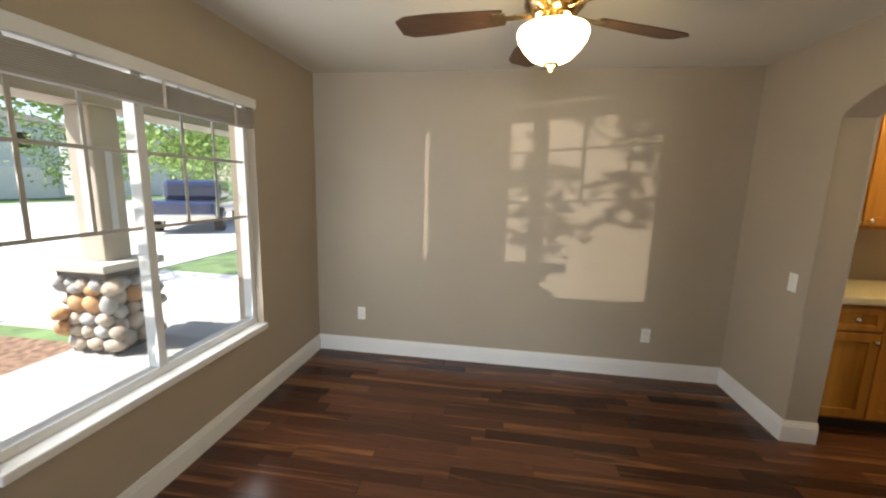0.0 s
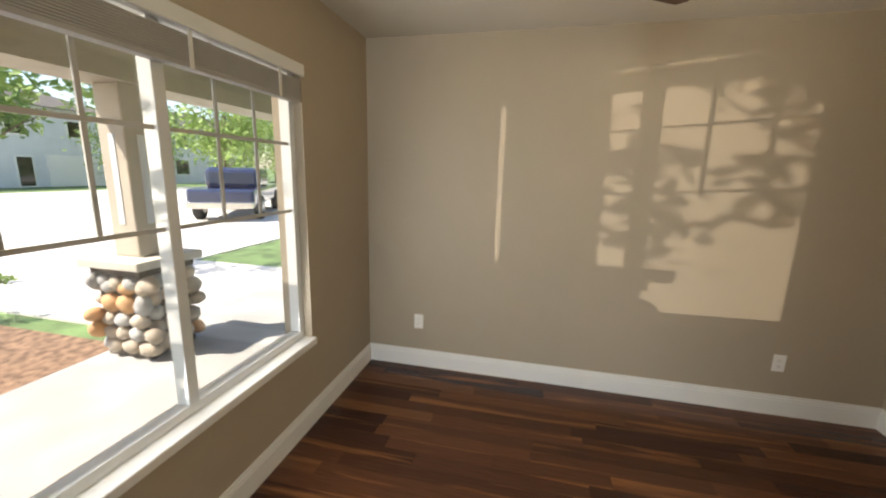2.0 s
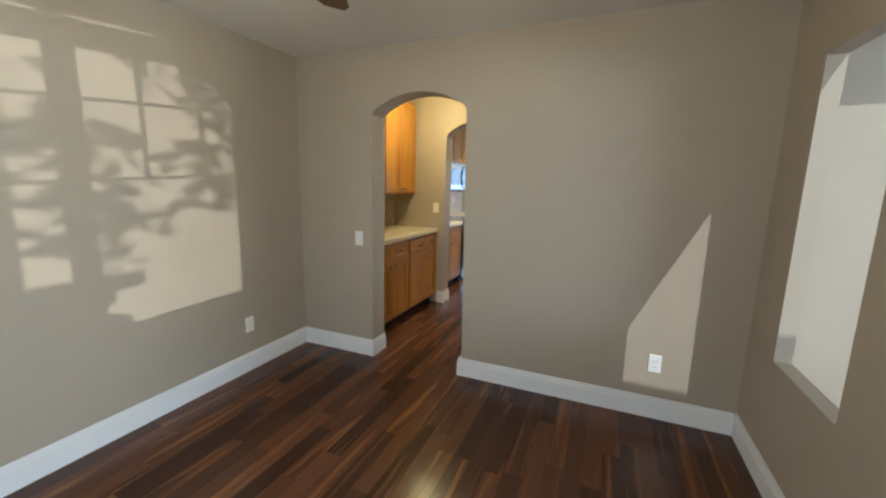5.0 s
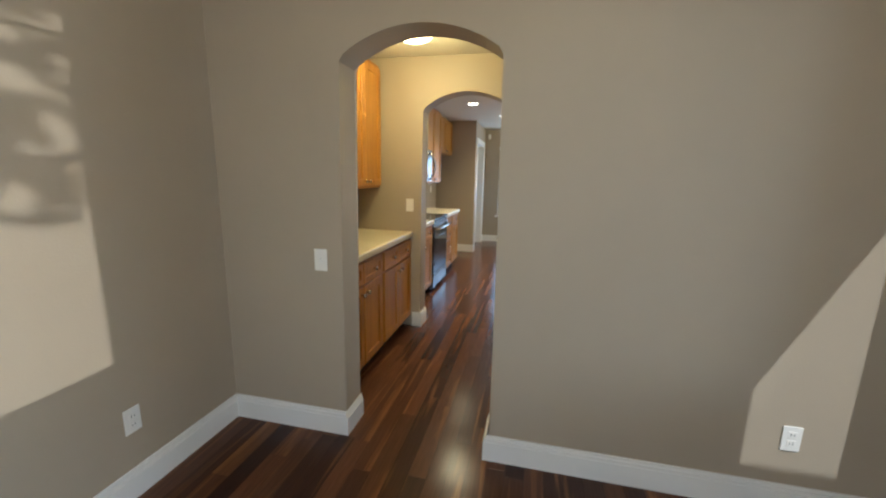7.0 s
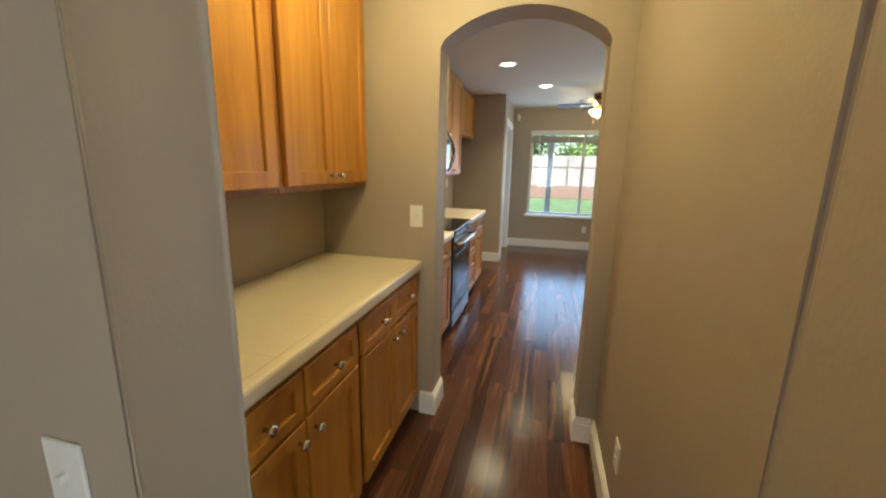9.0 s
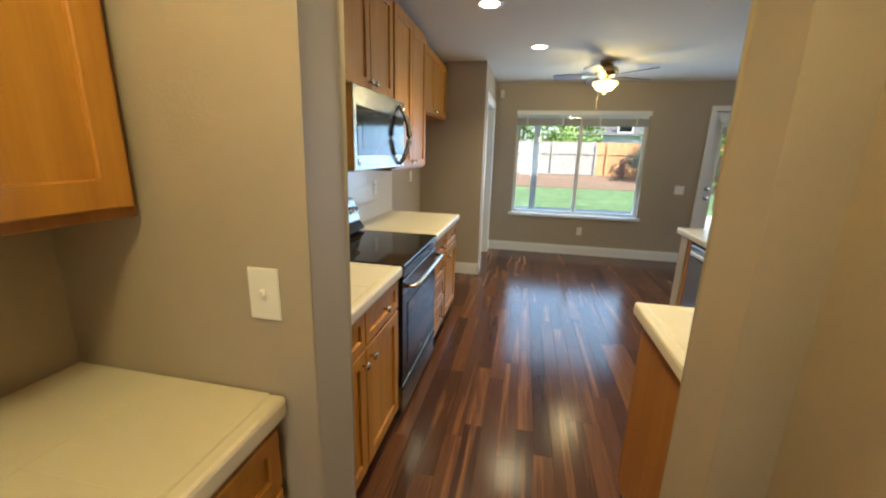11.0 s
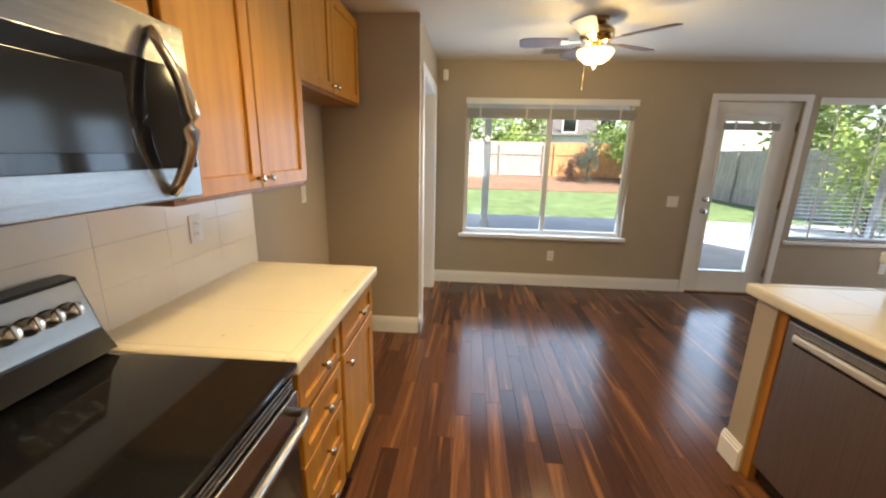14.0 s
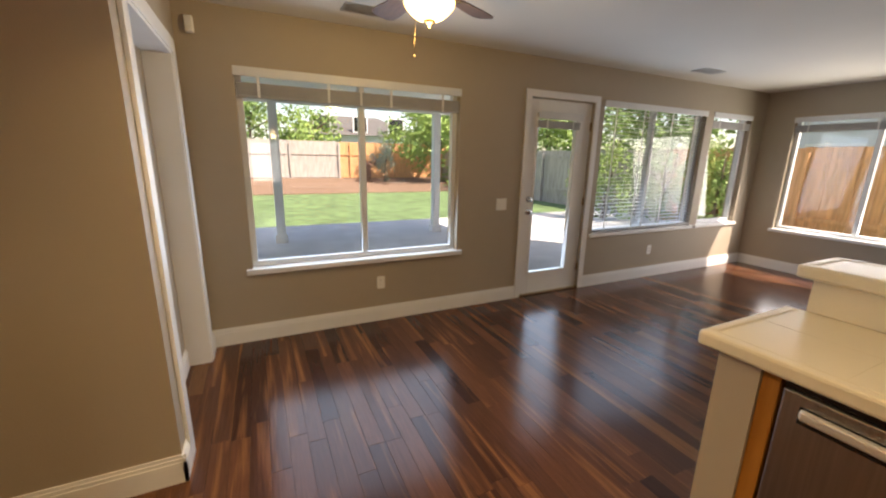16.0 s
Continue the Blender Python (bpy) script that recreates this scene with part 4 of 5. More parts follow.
def vent(x, y, w, d):
    root = thing("ceiling_vent", (x, y, H), "white metal ceiling register with slats", "vent", "ceiling registers")
    bpart("backing", (x - w / 2 + 0.01, x + w / 2 - 0.01, y - d / 2 + 0.01, y + d / 2 - 0.01, H - 0.003, H), SLOT, root)
    bm = bmesh.new()
    for q in ((x - w / 2, x + w / 2, y - d / 2, y - d / 2 + 0.02), (x - w / 2, x + w / 2, y + d / 2 - 0.02, y + d / 2), (x - w / 2, x - w / 2 + 0.02, y - d / 2 + 0.02, y + d / 2 - 0.02), (x + w / 2 - 0.02, x + w / 2, y - d / 2 + 0.02, y + d / 2 - 0.02)):
        box(bm, *q, H - 0.008, H)
    part("frame", bm, STEEL_V, root)
    for k in range(6):
        u = x - w / 2 + 0.03 + k * (w - 0.06) / 5
        bpart("slat", (u - 0.006, u + 0.006, y - d / 2 + 0.02, y + d / 2 - 0.02, H - 0.010, H - 0.003), STEEL_V, root)


vent(8.66, -1.68, 0.16, 0.34)
vent(8.69, 2.03, 0.16, 0.34)


# ---- blinds ----
def blind(axis, at, inward, a0, a1, top, stack, label, val=0.055, gap=0.035, depth=0.055, drop=None, cords=()):
    """White faux-wood blind: valance, head rail, and slats either bunched up or lowered to drop."""
    root = thing("window_blind", (at, a0, top) if axis == "x" else (a0, at, top), label, "blind", "white window blinds")

    def put(name, u0, u1, w0, w1, d0, d1, material, bevel=0.002, tilt=0):
        e0, e1 = sorted((at + inward * d0, at + inward * d1))
        bm = bmesh.new()
        if axis == "x":
            box(bm, e0, e1, u0, u1, w0, w1, bevel=bevel)
        else:
            box(bm, u0, u1, e0, e1, w0, w1, bevel=bevel)
        return part(name, bm, material, root)

    put("valance", a0 - 0.012, a1 + 0.012, top - val, top + 0.01, depth, depth + 0.014, VINYL, 0.004)
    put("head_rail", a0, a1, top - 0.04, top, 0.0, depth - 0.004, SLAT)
    if drop is None:
        z1 = top - val - gap
        n = max(6, int(stack / 0.0085))
        for k in range(n):
            z = z1 - stack * (k + 1) / n
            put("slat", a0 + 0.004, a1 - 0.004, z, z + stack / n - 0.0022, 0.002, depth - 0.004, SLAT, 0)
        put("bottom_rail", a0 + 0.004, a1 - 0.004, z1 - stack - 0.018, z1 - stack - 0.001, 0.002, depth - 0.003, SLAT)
        foot = z1 - stack
    else:
        z = top - 0.085
        while z > drop + 0.03:
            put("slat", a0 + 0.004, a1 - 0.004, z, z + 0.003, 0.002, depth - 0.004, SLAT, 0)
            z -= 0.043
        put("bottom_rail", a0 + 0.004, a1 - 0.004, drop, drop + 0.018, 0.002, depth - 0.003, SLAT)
        foot = drop
    for u in cords:
        put("ladder_tape", u - 0.009, u + 0.009, foot - 0.016, top - val + 0.004, depth - 0.0025, depth - 0.0005, CORD, 0)
        put("ladder_tape", u - 0.002, u + 0.002, foot - 0.016, top - val + 0.004, -0.002, 0.0, CORD, 0)
    return root


RB = "white blind raised and bunched at the window head"
blind("x", -1.275, 1, 1.520, 2.971, 2.035, 0.095, RB, val=0.05, gap=0.015, depth=0.05, cords=(1.62, 2.30, 2.80))
blind("x", EAST + 0.055, -1, 1.115, 2.885, 2.052, 0.085, RB, cords=(1.28, 1.75, 2.0, 2.25, 2.74))
blind("x", EAST + 0.055, -1, -2.445, -0.665, 2.095, 0, "white blind lowered over the window with open slats", drop=0.66, cords=(-0.85, -1.3, -1.8, -2.25))
blind("x", EAST + 0.055, -1, -3.455, -2.605, 2.095, 0.075, RB, cords=(-3.3, -2.75))
blind("y", SOUTH - 0.055, 1, 7.055, 8.695, 2.065, 0.075, RB, cords=(7.2, 7.9, 8.55))


# ---- patio door ----
def patio_door():
    root = thing("door_1", (EAST + 0.05, -0.09, 0), "white glazed patio door with a raised blind, closed", "door", kind="structure")
    X0, X1 = EAST + 0.03, EAST + 0.075
    y0, y1, g0, g1, z0, z1 = -0.505, 0.325, -0.305, 0.20, 0.26, 1.90
    bpart("stile", (X0, X1, y0, g0, 0.012, 2.055), TRIM, root, 0.003)
    bpart("stile", (X0, X1, g1, y1, 0.012, 2.055), TRIM, root, 0.003)
    bpart("rail", (X0, X1, g0, g1, 0.012, z0), TRIM, root, 0.003)
    bpart("rail", (X0, X1, g0, g1, z1, 2.055), TRIM, root, 0.003)
    p = bpart("pane", (X0 + 0.02, X0 + 0.024, g0, g1, z0, z1), GLASS, root)
    p.visible_shadow = False
    bm = bmesh.new()
    for q in ((g0 - 0.025, g0, z0 - 0.025, z1 + 0.025), (g1, g1 + 0.025, z0 - 0.025, z1 + 0.025), (g0, g1, z0 - 0.025, z0), (g0, g1, z1, z1 + 0.025)):
        box(bm, X0 - 0.010, X0 - 0.0005, *q, bevel=0.002)
    part("glazing_bead", bm, TRIM, root)
    for z, r in ((0.93, 0.026), (1.06, 0.020)):
        bm = bmesh.new()
        lathe(bm, [(0.030, 0), (0.030, 0.006), (0.011, 0.010), (0.010, 0.025), (r, 0.034), (r, 0.048), (0.004, 0.054)], 20, pose(X0, 0.268, z, 0, -90, 0))
        part("door_knob" if z < 1 else "deadbolt", bm, NICKEL, root, "satin nickel knob")
    for z in (0.25, 1.02, 1.82):
        bpart("hinge", (X0 - 0.012, X0 + 0.004, y0 - 0.006, y0 + 0.012, z - 0.045, z + 0.045), BRASS, root, 0.002)
    bpart("threshold", (EAST - 0.01, EAST + 0.12, -0.51, 0.33, 0.0, 0.012), BRASS, root)
    blind("x", X0 - 0.010, -1, -0.325, 0.225, 1.925, 0.055, "small white blind bunched at the head of the glazed door", val=0.06, gap=0.012, depth=0.035, cords=(-0.22, 0.12))


patio_door()


# ---- outdoors ----
GZ = -0.12
structure(bpart("ground", (-900, 900, -900, 900, GZ - 0.4, GZ), GRASS), "green lawn reaching into the distance", "ground")
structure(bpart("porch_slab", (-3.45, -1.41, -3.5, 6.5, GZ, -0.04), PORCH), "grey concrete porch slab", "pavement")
structure(bpart("driveway", (-16.0, -5.8, -14, 40, GZ, GZ + 0.02), DRIVE), "pale sunlit concrete drive and pavement", "pavement")
structure(bpart("road", (-27, -16.1, -60, 90, GZ, GZ + 0.012), DRIVE), "pale sunlit residential street", "road")
structure(bpart("garden_bed", (-5.75, -3.46, -6, 3.6, GZ, GZ + 0.035), MULCH), "bark mulch planting bed beside the porch", "ground")
structure(bpart("porch_walk", (-5.8, -3.46, 3.9, 6.5, GZ, GZ + 0.03), DRIVE), "pale concrete path to the porch", "pavement")
structure(bpart("porch_ceiling", (-3.4, -1.42, -3.5, 6.5, 2.36, 2.50), STUCCO), "beige porch ceiling", "ceiling")
structure(bpart("porch_beam", (-3.4, -2.98, -3.5, 6.5, 2.12, 2.359), STUCCO), "beige stucco porch beam", "beam")


def rock(rng, sx, sy, sz):
    bm = bmesh.new()
    bmesh.ops.create_icosphere(bm, subdivisions=2, radius=1.0)
    off = Vector((rng.random() * 50, rng.random() * 50, 0))
    for v in bm.verts:
        k = 1 + 0.22 * noise.noise(v.co * 1.3 + off)
        v.co = Vector((v.co.x * sx * k, v.co.y * sy * k, v.co.z * sz * k))
    for f in bm.faces:
        f.smooth = True
    return bm


def pillar(px, py, seed):
    rng = random.Random(seed)
    root = thing("porch_pillar", (px, py, -0.04), "porch pillar with a river-rock base, cast cap and stucco post", "pillar", "porch pillars")
    hw = 0.215
    bpart("core", (px - hw, px + hw, py - hw, py + hw, -0.04, 0.66), MORTAR, root)
    for side in range(4):
        z = 0.0
        while z < 0.62:
            h = rng.uniform(0.10, 0.17)
            u = -hw + 0.02
            while u < hw:
                w = rng.uniform(0.11, 0.20)
                bm = rock(rng, w * 0.53, 0.06, h * 0.55)
                a = math.radians(90 * side)
                c = Vector((u + w / 2, -hw, min(z + h / 2, 0.60)))
                bmesh.ops.transform(bm, matrix=pose(px, py, 0, 0, 0, 90 * side) @ Matrix.Translation(c) @ pose(0, 0, 0, 0, rng.uniform(-15, 15), 0), verts=bm.verts[:])
                part("stone", bm, rng.choice((STONE, STONE, STONE, STONE_G, STONE_O)), root)
                u += w
            z += h
    bpart("cap_bed", (px - 0.245, px + 0.245, py - 0.245, py + 0.245, 0.66, 0.72), MORTAR, root)
    bpart("cap", (px - 0.30, px + 0.30, py - 0.30, py + 0.30, 0.72, 0.79), CAPSTONE, root, 0.01, "cast concrete cap")
    post = bpart("post", (px - 0.125, px + 0.125, py - 0.125, py + 0.125, 0.79, 2.12), STUCCO, root, 0.012)
    bpart("post_panel", (px - 0.03, px + 0.03, py - 0.131, py - 0.123, 1.05, 1.75), STUCCO2, post, 0.004)
    bpart("post_panel", (px + 0.123, px + 0.131, py - 0.03, py + 0.03, 1.05, 1.75), STUCCO2, post, 0.004)


pillar(-3.17, 3.58, 3)
pillar(-3.17, 1.07, 5)


# ---- plants ----
def foliage(rng, center, radii, n, leaf, clump=0.0):
    """Many small bent leaves scattered through an uneven crown."""
    verts, faces = [], []
    c = Vector(center)
    seeds = [Vector((rng.gauss(0, 0.45), rng.gauss(0, 0.45), rng.gauss(0, 0.42))) for _ in range(max(6, n // 90))]
    for _ in range(n):
        s = rng.choice(seeds)
        p = s + Vector((rng.gauss(0, 0.17), rng.gauss(0, 0.17), rng.gauss(0, 0.15)))
        p = c + Vector((p.x * radii[0], p.y * radii[1], p.z * radii[2]))
        q = Euler((rng.uniform(0, 6.3), rng.uniform(0, 6.3), rng.uniform(0, 6.3))).to_matrix()
        a = leaf * rng.uniform(0.6, 1.3)
        k = len(verts)
        for v in ((0, -a, 0), (a * 0.45, 0, a * 0.12), (0, a, 0), (-a * 0.45, 0, a * 0.12)):
            verts.append(p + q @ Vector(v))
        faces += [(k, k + 1, k + 2), (k, k + 2, k + 3)]
    me = bpy.data.meshes.new("crown")
    me.from_pydata(verts, [], faces)
    return me


def tree(x, y, h, r, material, seed, label, leaf=0.09, n=3500, category="tree", low=0.35, trunk=0.12):
    rng = random.Random(seed)
    root = thing("tree" if category == "tree" else "shrub", (x, y, GZ), label, category)
    bm = bmesh.new()
    bend = rng.uniform(-0.2, 0.2)
    tube(bm, [(x, y, GZ - 0.05), (x + bend * 0.3, y, h * 0.3), (x + bend, y + bend, h * 0.6), (x + bend, y + bend * 1.5, h * 0.9)], [trunk, trunk * 0.75, trunk * 0.5, trunk * 0.15], 8)
    for _ in range(7):
        a, z = rng.uniform(0, 6.28), rng.uniform(low, 0.7) * h
        tube(bm, [(x + bend * z / h, y, z), (x + r * 0.45 * math.cos(a), y + r * 0.45 * math.sin(a), z + 0.12 * h), (x + r * 0.85 * math.cos(a), y + r * 0.85 * math.sin(a), z + 0.2 * h)], [trunk * 0.4, trunk * 0.22, trunk * 0.06], 6)
    part("trunk", bm, BARK, root)
    me = foliage(rng, (x, y, h * (low + 1) / 2), (r, r, h * (1 - low) / 1.9), n, leaf)
    me.materials.append(material)
    ob = new("crown", me)
    ob.parent = root
    ob.matrix_parent_inverse = root.matrix_basis.inverted()
    return root


# street side
tree(-5.3, -1.55, 2.3, 0.60, LEAF, 11, "slender leafy young tree in the mulch bed", leaf=0.045, n=3000, low=0.46, trunk=0.022)
tree(-7.0, 4.6, 3.2, 1.0, LEAF, 12, "small leafy tree at the edge of the drive", leaf=0.07, n=1500, low=0.5, trunk=0.05)
for i, (x, y, h, r) in enumerate(((-19, 22, 6.5, 2.6), (-24, 30, 8, 3.4), (-14.5, 24, 5.5, 2.2), (-28, 24, 7, 3.0), (-30, 42, 9, 4), (-12, 30, 6, 2.5), (-20, 34, 7, 3))):
    tree(x, y, h, r, LEAF_L if i % 2 == 0 else LEAF, 20 + i, "green leafy tree along the street", leaf=0.16, n=3200, low=0.15)
for i in range(9):
    x, y = -5.1 + 0.35 * ((i * 7) % 3 - 1), 3.5 - 0.5 * i
    tree(x, y, 0.38, 0.3, LEAF_S if i % 2 else LEAF, 40 + i, "low grey-green shrub in the mulch bed", leaf=0.025, n=500, category="shrub", low=0.0, trunk=0.012)


def house(x, y, w, d, h, turn, label, seed):
    """Two-storey stucco house with hipped roof, garage and windows, its front on -y."""
    root = thing("house", (0, 0, 0), label, "house", "houses across the street")
    bpart("wall", (-w / 2, w / 2, 0, d, 0, h), STUCCO2, root)
    bm = bmesh.new()
    e = 0.5
    low = [bm.verts.new(v) for v in ((-w / 2 - e, -e, h), (w / 2 + e, -e, h), (w / 2 + e, d + e, h), (-w / 2 - e, d + e, h))]
    r1, r2 = bm.verts.new((-w / 4, d / 2, h + 1.8)), bm.verts.new((w / 4, d / 2, h + 1.8))
    bm.faces.new(low)
    bm.faces.new((low[0], low[1], r2, r1))
    bm.faces.new((low[2], low[3], r1, r2))
    bm.faces.new((low[1], low[2], r2))
    bm.faces.new((low[3], low[0], r1))
    part("roof", bm, ROOF, root)
    for u, z, ww, hh in ((-w * 0.3, 3.4, 1.4, 1.3), (0, 3.4, 1.2, 1.3), (w * 0.3, 3.4, 1.4, 1.3), (-w * 0.32, 0.8, 1.6, 1.5), (0.2, 0.0, 1.0, 2.1)):
        win = bpart("window" if z else "door", (u - ww / 2, u + ww / 2, -0.06, 0.02, z, z + hh), TRIM, root, 0.01)
        bpart("pane", (u - ww / 2 + 0.1, u + ww / 2 - 0.1, -0.075, -0.055, z + 0.1, z + hh - 0.1), BLACKGLASS, win)
    g = bpart("garage_door", (w * 0.12, w * 0.46, -0.06, 0.02, 0, 2.2), TRIM, root)
    for k in range(4):
        bpart("panel", (w * 0.12 + 0.06, w * 0.46 - 0.06, -0.08, -0.055, 0.06 + k * 0.54, 0.54 + k * 0.54), TRIM, g, 0.01)
    root.matrix_basis = pose(x, y, GZ, 0, 0, turn)
    return root


house(-33, 20, 12, 9, 5.4, 90, "pale two-storey stucco house across the street", 1)
house(-33, 5, 12, 9, 5.4, 90, "pale two-storey stucco house across the street", 2)
house(-33, 36, 12, 9, 5.4, 90, "pale two-storey stucco house across the street", 3)


def pickup(x, y, turn):
    root = thing("pickup_truck", (0, 0, 0), "dark blue pickup truck parked in the street", "vehicle")
    bm = bmesh.new()
    box(bm, -2.6, 2.6, -0.92, 0.92, 0.45, 0.98, bevel=0.09)
    box(bm, -0.6, 1.2, -0.82, 0.82, 0.95, 1.62, bevel=0.16)
    part("body", bm, CARPAINT, root)
    bpart("side_glass", (-0.45, 1.0, -0.835, 0.835, 1.12, 1.50), BLACKGLASS, root, 0.05)
    bpart("bumper", (2.55, 2.72, -0.9, 0.9, 0.42, 0.62), NICKEL, root, 0.03)
    bpart("bumper", (-2.72, -2.55, -0.9, 0.9, 0.42, 0.62), NICKEL, root, 0.03)
    for s in (-0.75, 0.75):
        bpart("tail_light", (-2.63, -2.58, s - 0.09, s + 0.09, 0.7, 0.95), STONE_O, root, 0.01)
    for wx in (-1.65, 1.65):
        for wy in (-0.86, 0.86):
            bm = bmesh.new()
            lathe(bm, [(0.20, -0.12), (0.36, -0.12), (0.39, -0.08), (0.39, 0.08), (0.36, 0.12), (0.20, 0.12)], 24, pose(wx, wy, 0.39, 90))
            w = part("wheel", bm, RUBBER, root)
            bm = bmesh.new()
            lathe(bm, [(0.02, -0.125), (0.21, -0.122), (0.21, 0.122), (0.02, 0.125)], 18, pose(wx, wy, 0.39, 90))
            part("rim", bm, STEEL, w)
    root.matrix_basis = pose(x, y, GZ + 0.012, 0, 0, turn)


pickup(-10.2, 13.0, -62)

# ---- back yard ----
structure(bpart("patio_slab", (9.225, 14.75, -7.0, 7.5, GZ, -0.05), CONCRETE), "grey concrete back patio in shade", "pavement")
bm = bmesh.new()
foot = [bm.verts.new(v) for v in ((22.8, -12, GZ), (22.8, 16, GZ), (27.4, 16, GZ), (27.4, -12, GZ))]
head = [bm.verts.new(v) for v in ((22.8, -12, GZ + 0.03), (22.8, 16, GZ + 0.03), (27.4, 16, 0.36), (27.4, -12, 0.36))]
bm.faces.new(foot)
bm.faces.new(head)
for k in range(4):
    bm.faces.new((foot[k], foot[(k + 1) % 4], head[(k + 1) % 4], head[k]))
structure(part("mulch_bank", bm, MULCH), "brown bark bank rising to the fence", "ground")
structure(bpart("patio_cover", (9.24, 13.35, -2.2, 7.5, 2.50, 2.62), PATIOWHITE), "white patio cover", "roof")
structure(bpart("patio_beam", (13.02, 13.18, -2.2, 7.5, 2.30, 2.50), PATIOWHITE), "white patio beam", "beam")
for y in (2.50, -0.48, 5.5):
    p = thing("patio_post", (13.1, y, -0.05), "white painted patio cover post", "post", "patio posts")
    bpart("shaft", (13.03, 13.17, y - 0.07, y + 0.07, -0.05, 2.30), PATIOWHITE, p, 0.006)
    bpart("base_trim", (13.00, 13.20, y - 0.10, y + 0.10, -0.05, 0.10), PATIOWHITE, p, 0.006)


def fence(name, axis, at, a0, a1, h, material, label, seed, board=0.145):
    rng = random.Random(seed)
    root = thing(name, (at, a0, GZ) if axis == "x" else (a0, at, GZ), label, "fence", kind="structure")
    n = int(round((a1 - a0) / board))
    for k in range(n):
        u = a0 + k * board
        hh = h + rng.uniform(-0.012, 0.012)
        t = rng.uniform(0, 0.006)
        if axis == "x":
            bpart("board", (at + t, at + 0.02 + t, u + 0.002, u + board - 0.003, GZ, hh), material, root)
        else:
            bpart("board", (u + 0.002, u + board - 0.003, at + t, at + 0.02 + t, GZ, hh), material, root)
    for z in (0.35, 1.5):
        if axis == "x":
            bpart("rail", (at - 0.04, at - 0.001, a0, a1, z, z + 0.09), material, root)
        else:
            bpart("rail", (a0, a1, at + 0.028, at + 0.065, z, z + 0.09), material, root)
    k = a0
    while k < a1:
        if axis == "x":
            bpart("post", (at - 0.10, at - 0.042, k, k + 0.09, GZ, h - 0.1), material, root)
        else:
            bpart("post", (k, k + 0.09, at + 0.067, at + 0.13, GZ, h - 0.1), material, root)
        k += 2.4


fence("fence_back_old", "x", 27.0, -1.2, 15, 2.18, FENCE_G, "weathered grey board fence behind the lawn", 1)
fence("fence_back_new", "x", 27.0, -9.0, -1.2, 2.18, FENCE_O, "new orange cedar board fence behind the lawn", 2)
fence("fence_side_new", "y", -7.2, 5.0, 13.0, 1.8, FENCE_O, "new orange cedar board fence beside the house", 3)
fence("fence_side_old", "y", -7.2, 13.0, 27.0, 1.8, FENCE_G, "weathered grey board fence beside the patio", 4)
for i, (x, y, h, r, m) in enumerate(((30, 8, 6.0, 2.8, LEAF_L), (31, 3, 5.6, 2.6, LEAF), (30.5, 12, 6.5, 2.8, LEAF), (32, -0.5, 4.6, 2.0, LEAF_L), (33, 6, 6.5, 3, LEAF), (30, -8, 6, 3, LEAF), (25, -6, 5, 2.2, LEAF_L), (16, -10, 6, 2.8, LEAF), (21, -10, 5.5, 2.5, LEAF_L))):
    tree(x, y, h, r, m, 60 + i, "green leafy tree beyond the back fence", leaf=0.15, n=3000, low=0.12)
tree(25.9, -3.3, 2.3, 0.5, LEAF_S, 80, "silvery green shrub before the fence", leaf=0.06, n=1600, category="shrub", low=0.0, trunk=0.04)
tree(25.6, -2.4, 1.3, 0.4, LEAF_R, 81, "dusky red-leaved shrub before the fence", leaf=0.06, n=1200, category="shrub", low=0.0, trunk=0.022)
for i, (x, y, h, r) in enumerate(((13.2, -5.4, 2.3, 0.8), (12.2, -6.2, 2.1, 0.7), (11.0, -6.4, 1.9, 0.65))):
    tree(x, y, h, r, LEAF_L if i != 1 else LEAF, 90 + i, "bushy green garden shrub beside the patio", leaf=0.06, n=2600, category="shrub", low=0.0, trunk=0.05)
neighbour = house(38, -5, 10, 8, 3.2, -90, "pale neighbour house behind the yard", 5)
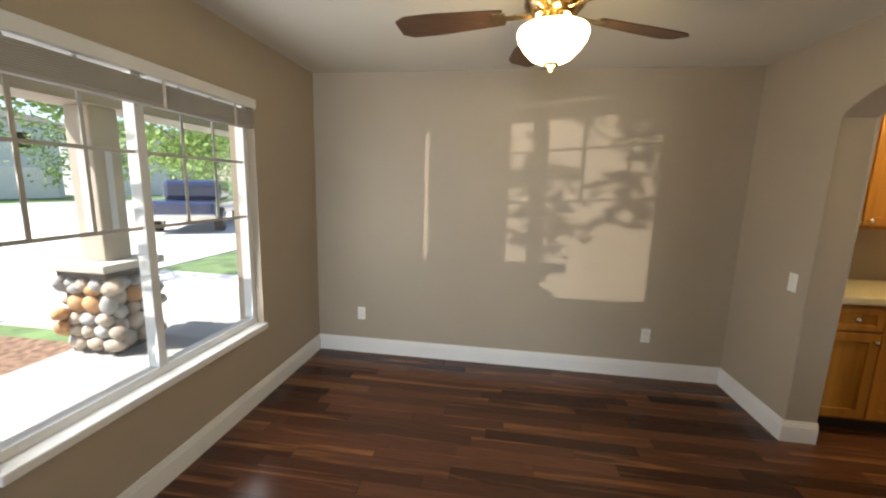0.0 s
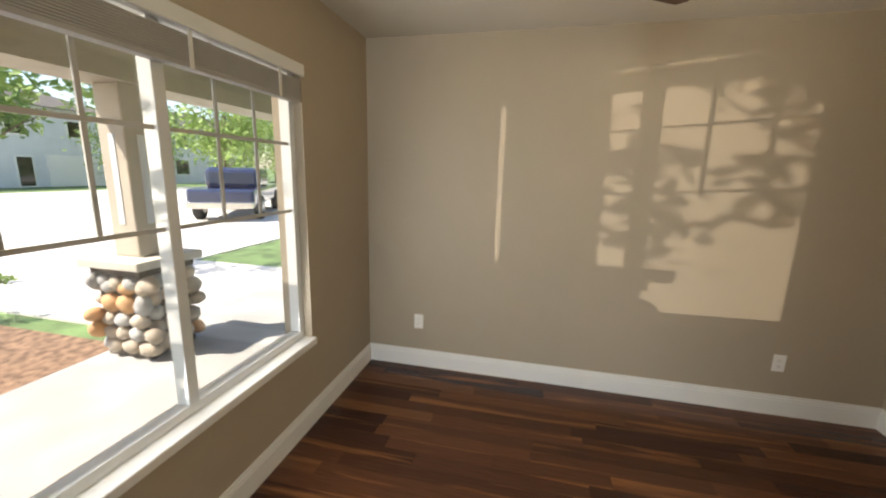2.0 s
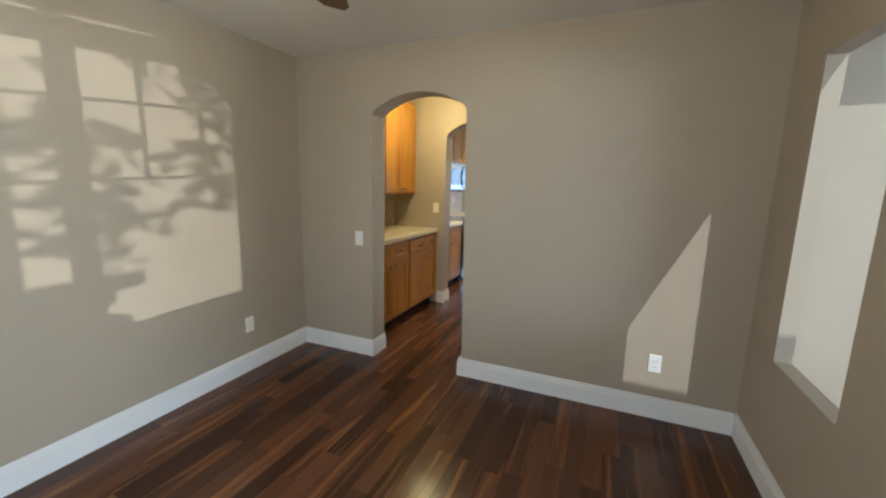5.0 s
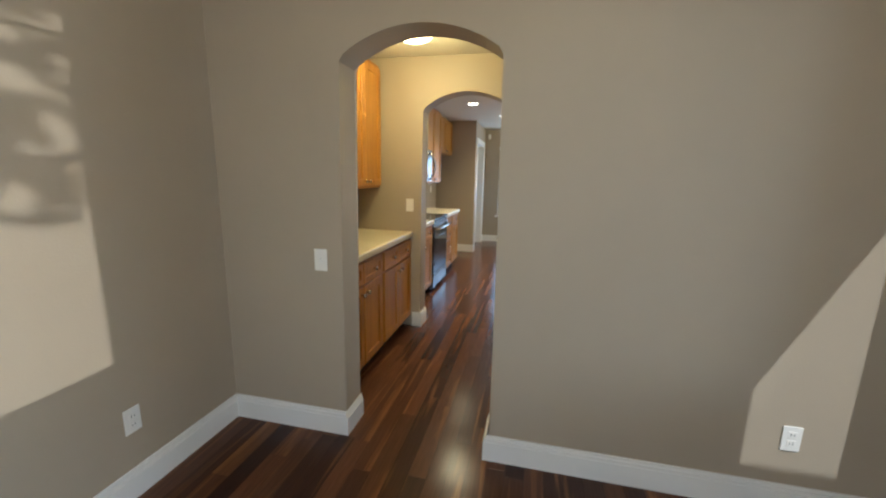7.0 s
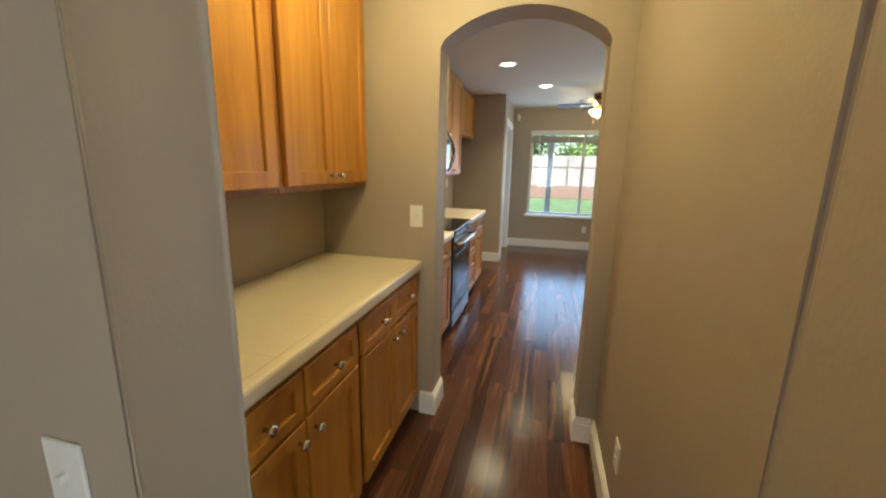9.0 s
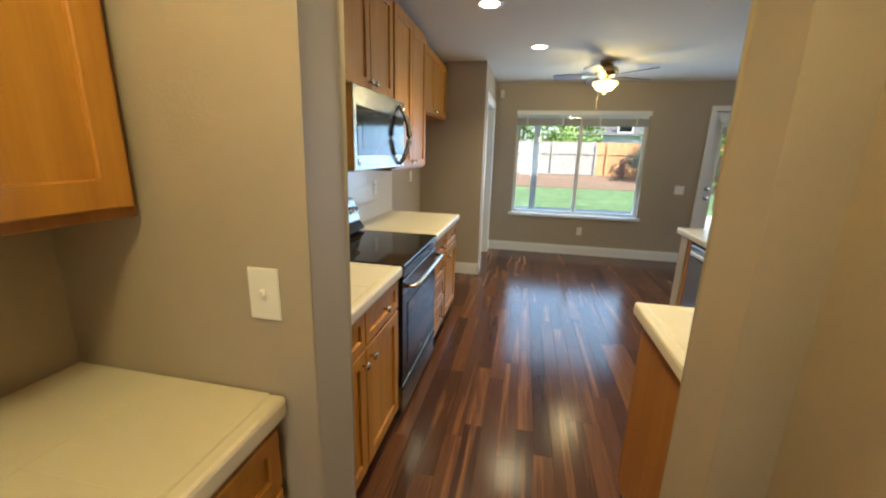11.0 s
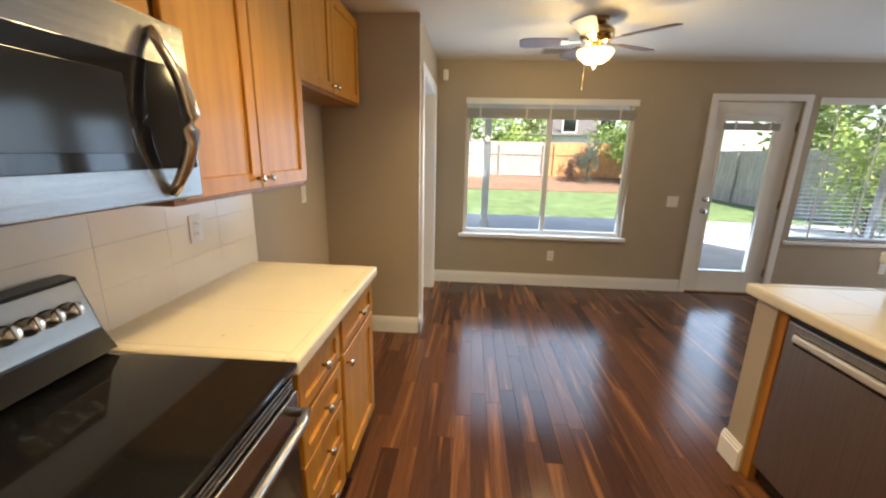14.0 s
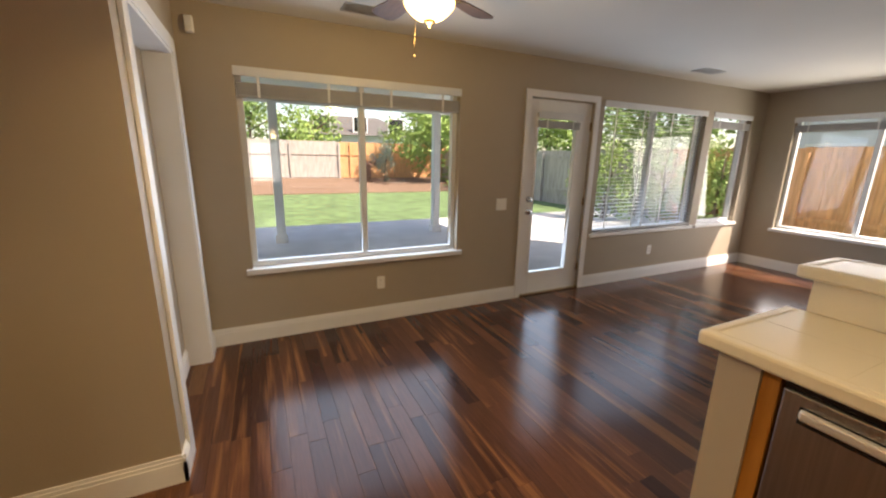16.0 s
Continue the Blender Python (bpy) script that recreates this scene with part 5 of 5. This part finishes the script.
house(8.5, -15, 12, 7, 5.0, 180, "pale neighbour house beyond the side fence", 6)


# ---- floor planks ----
def lay_floor():
    rng = random.Random(4)
    w, near, far = 0.092, [], []
    y = SOUTH
    shared = {}
    while y < NORTH + 0.95:
        x = WEST - rng.random() * 1.2
        while x < EAST:
            ln = rng.choice((0.6, 0.9, 0.9, 1.2))
            x0, x1 = max(x, WEST), min(x + ln, EAST)
            if x1 - x0 > 0.03 and not (y > NORTH + 0.16 and x1 < 7.6):
                (near if 1.5 < y < 3.4 and len(near) < 300 and (x0 > -0.6) else far).append((x0, x1, y, min(y + w, 4.74)))
            x += ln
        y += w
    g = 0.0004
    for x0, x1, y0, y1 in near:
        key = (round(x1 - x0, 2), round(y1 - y0, 3))
        if key not in shared:
            bm = bmesh.new()
            box(bm, 0, x1 - x0 - 2 * g, 0, y1 - y0 - 2 * g, -0.012, 0)
            top = [e for e in bm.edges if all(v.co.z > -0.001 for v in e.verts)]
            bmesh.ops.bevel(bm, geom=top, offset=0.0007, segments=1, affect="EDGES")
            me = bpy.data.meshes.new("plank")
            bm.to_mesh(me)
            bm.free()
            me.materials.append(FLOOR)
            shared[key] = me
        ob = new("plank", shared[key])
        ob.location = (x0 + g, y0 + g, 0)
        ob.parent = floor_ob
    verts, faces = [], []
    for x0, x1, y0, y1 in far:
        k = len(verts)
        a, b, c, d = x0 + g, x1 - g, y0 + g, y1 - g
        verts += [(a, c, -0.012), (b, c, -0.012), (b, d, -0.012), (a, d, -0.012), (a, c, 0), (b, c, 0), (b, d, 0), (a, d, 0)]
        faces += [(k + 4, k + 5, k + 6, k + 7), (k, k + 1, k + 5, k + 4), (k + 1, k + 2, k + 6, k + 5), (k + 2, k + 3, k + 7, k + 6), (k + 3, k, k + 4, k + 7)]
    me = bpy.data.meshes.new("plank_field")
    me.from_pydata(verts, [], faces)
    me.materials.append(FLOOR)
    ob = new("plank_field", me)
    ob.parent = floor_ob
    tagged(ob, kind="stuff")


lay_floor()
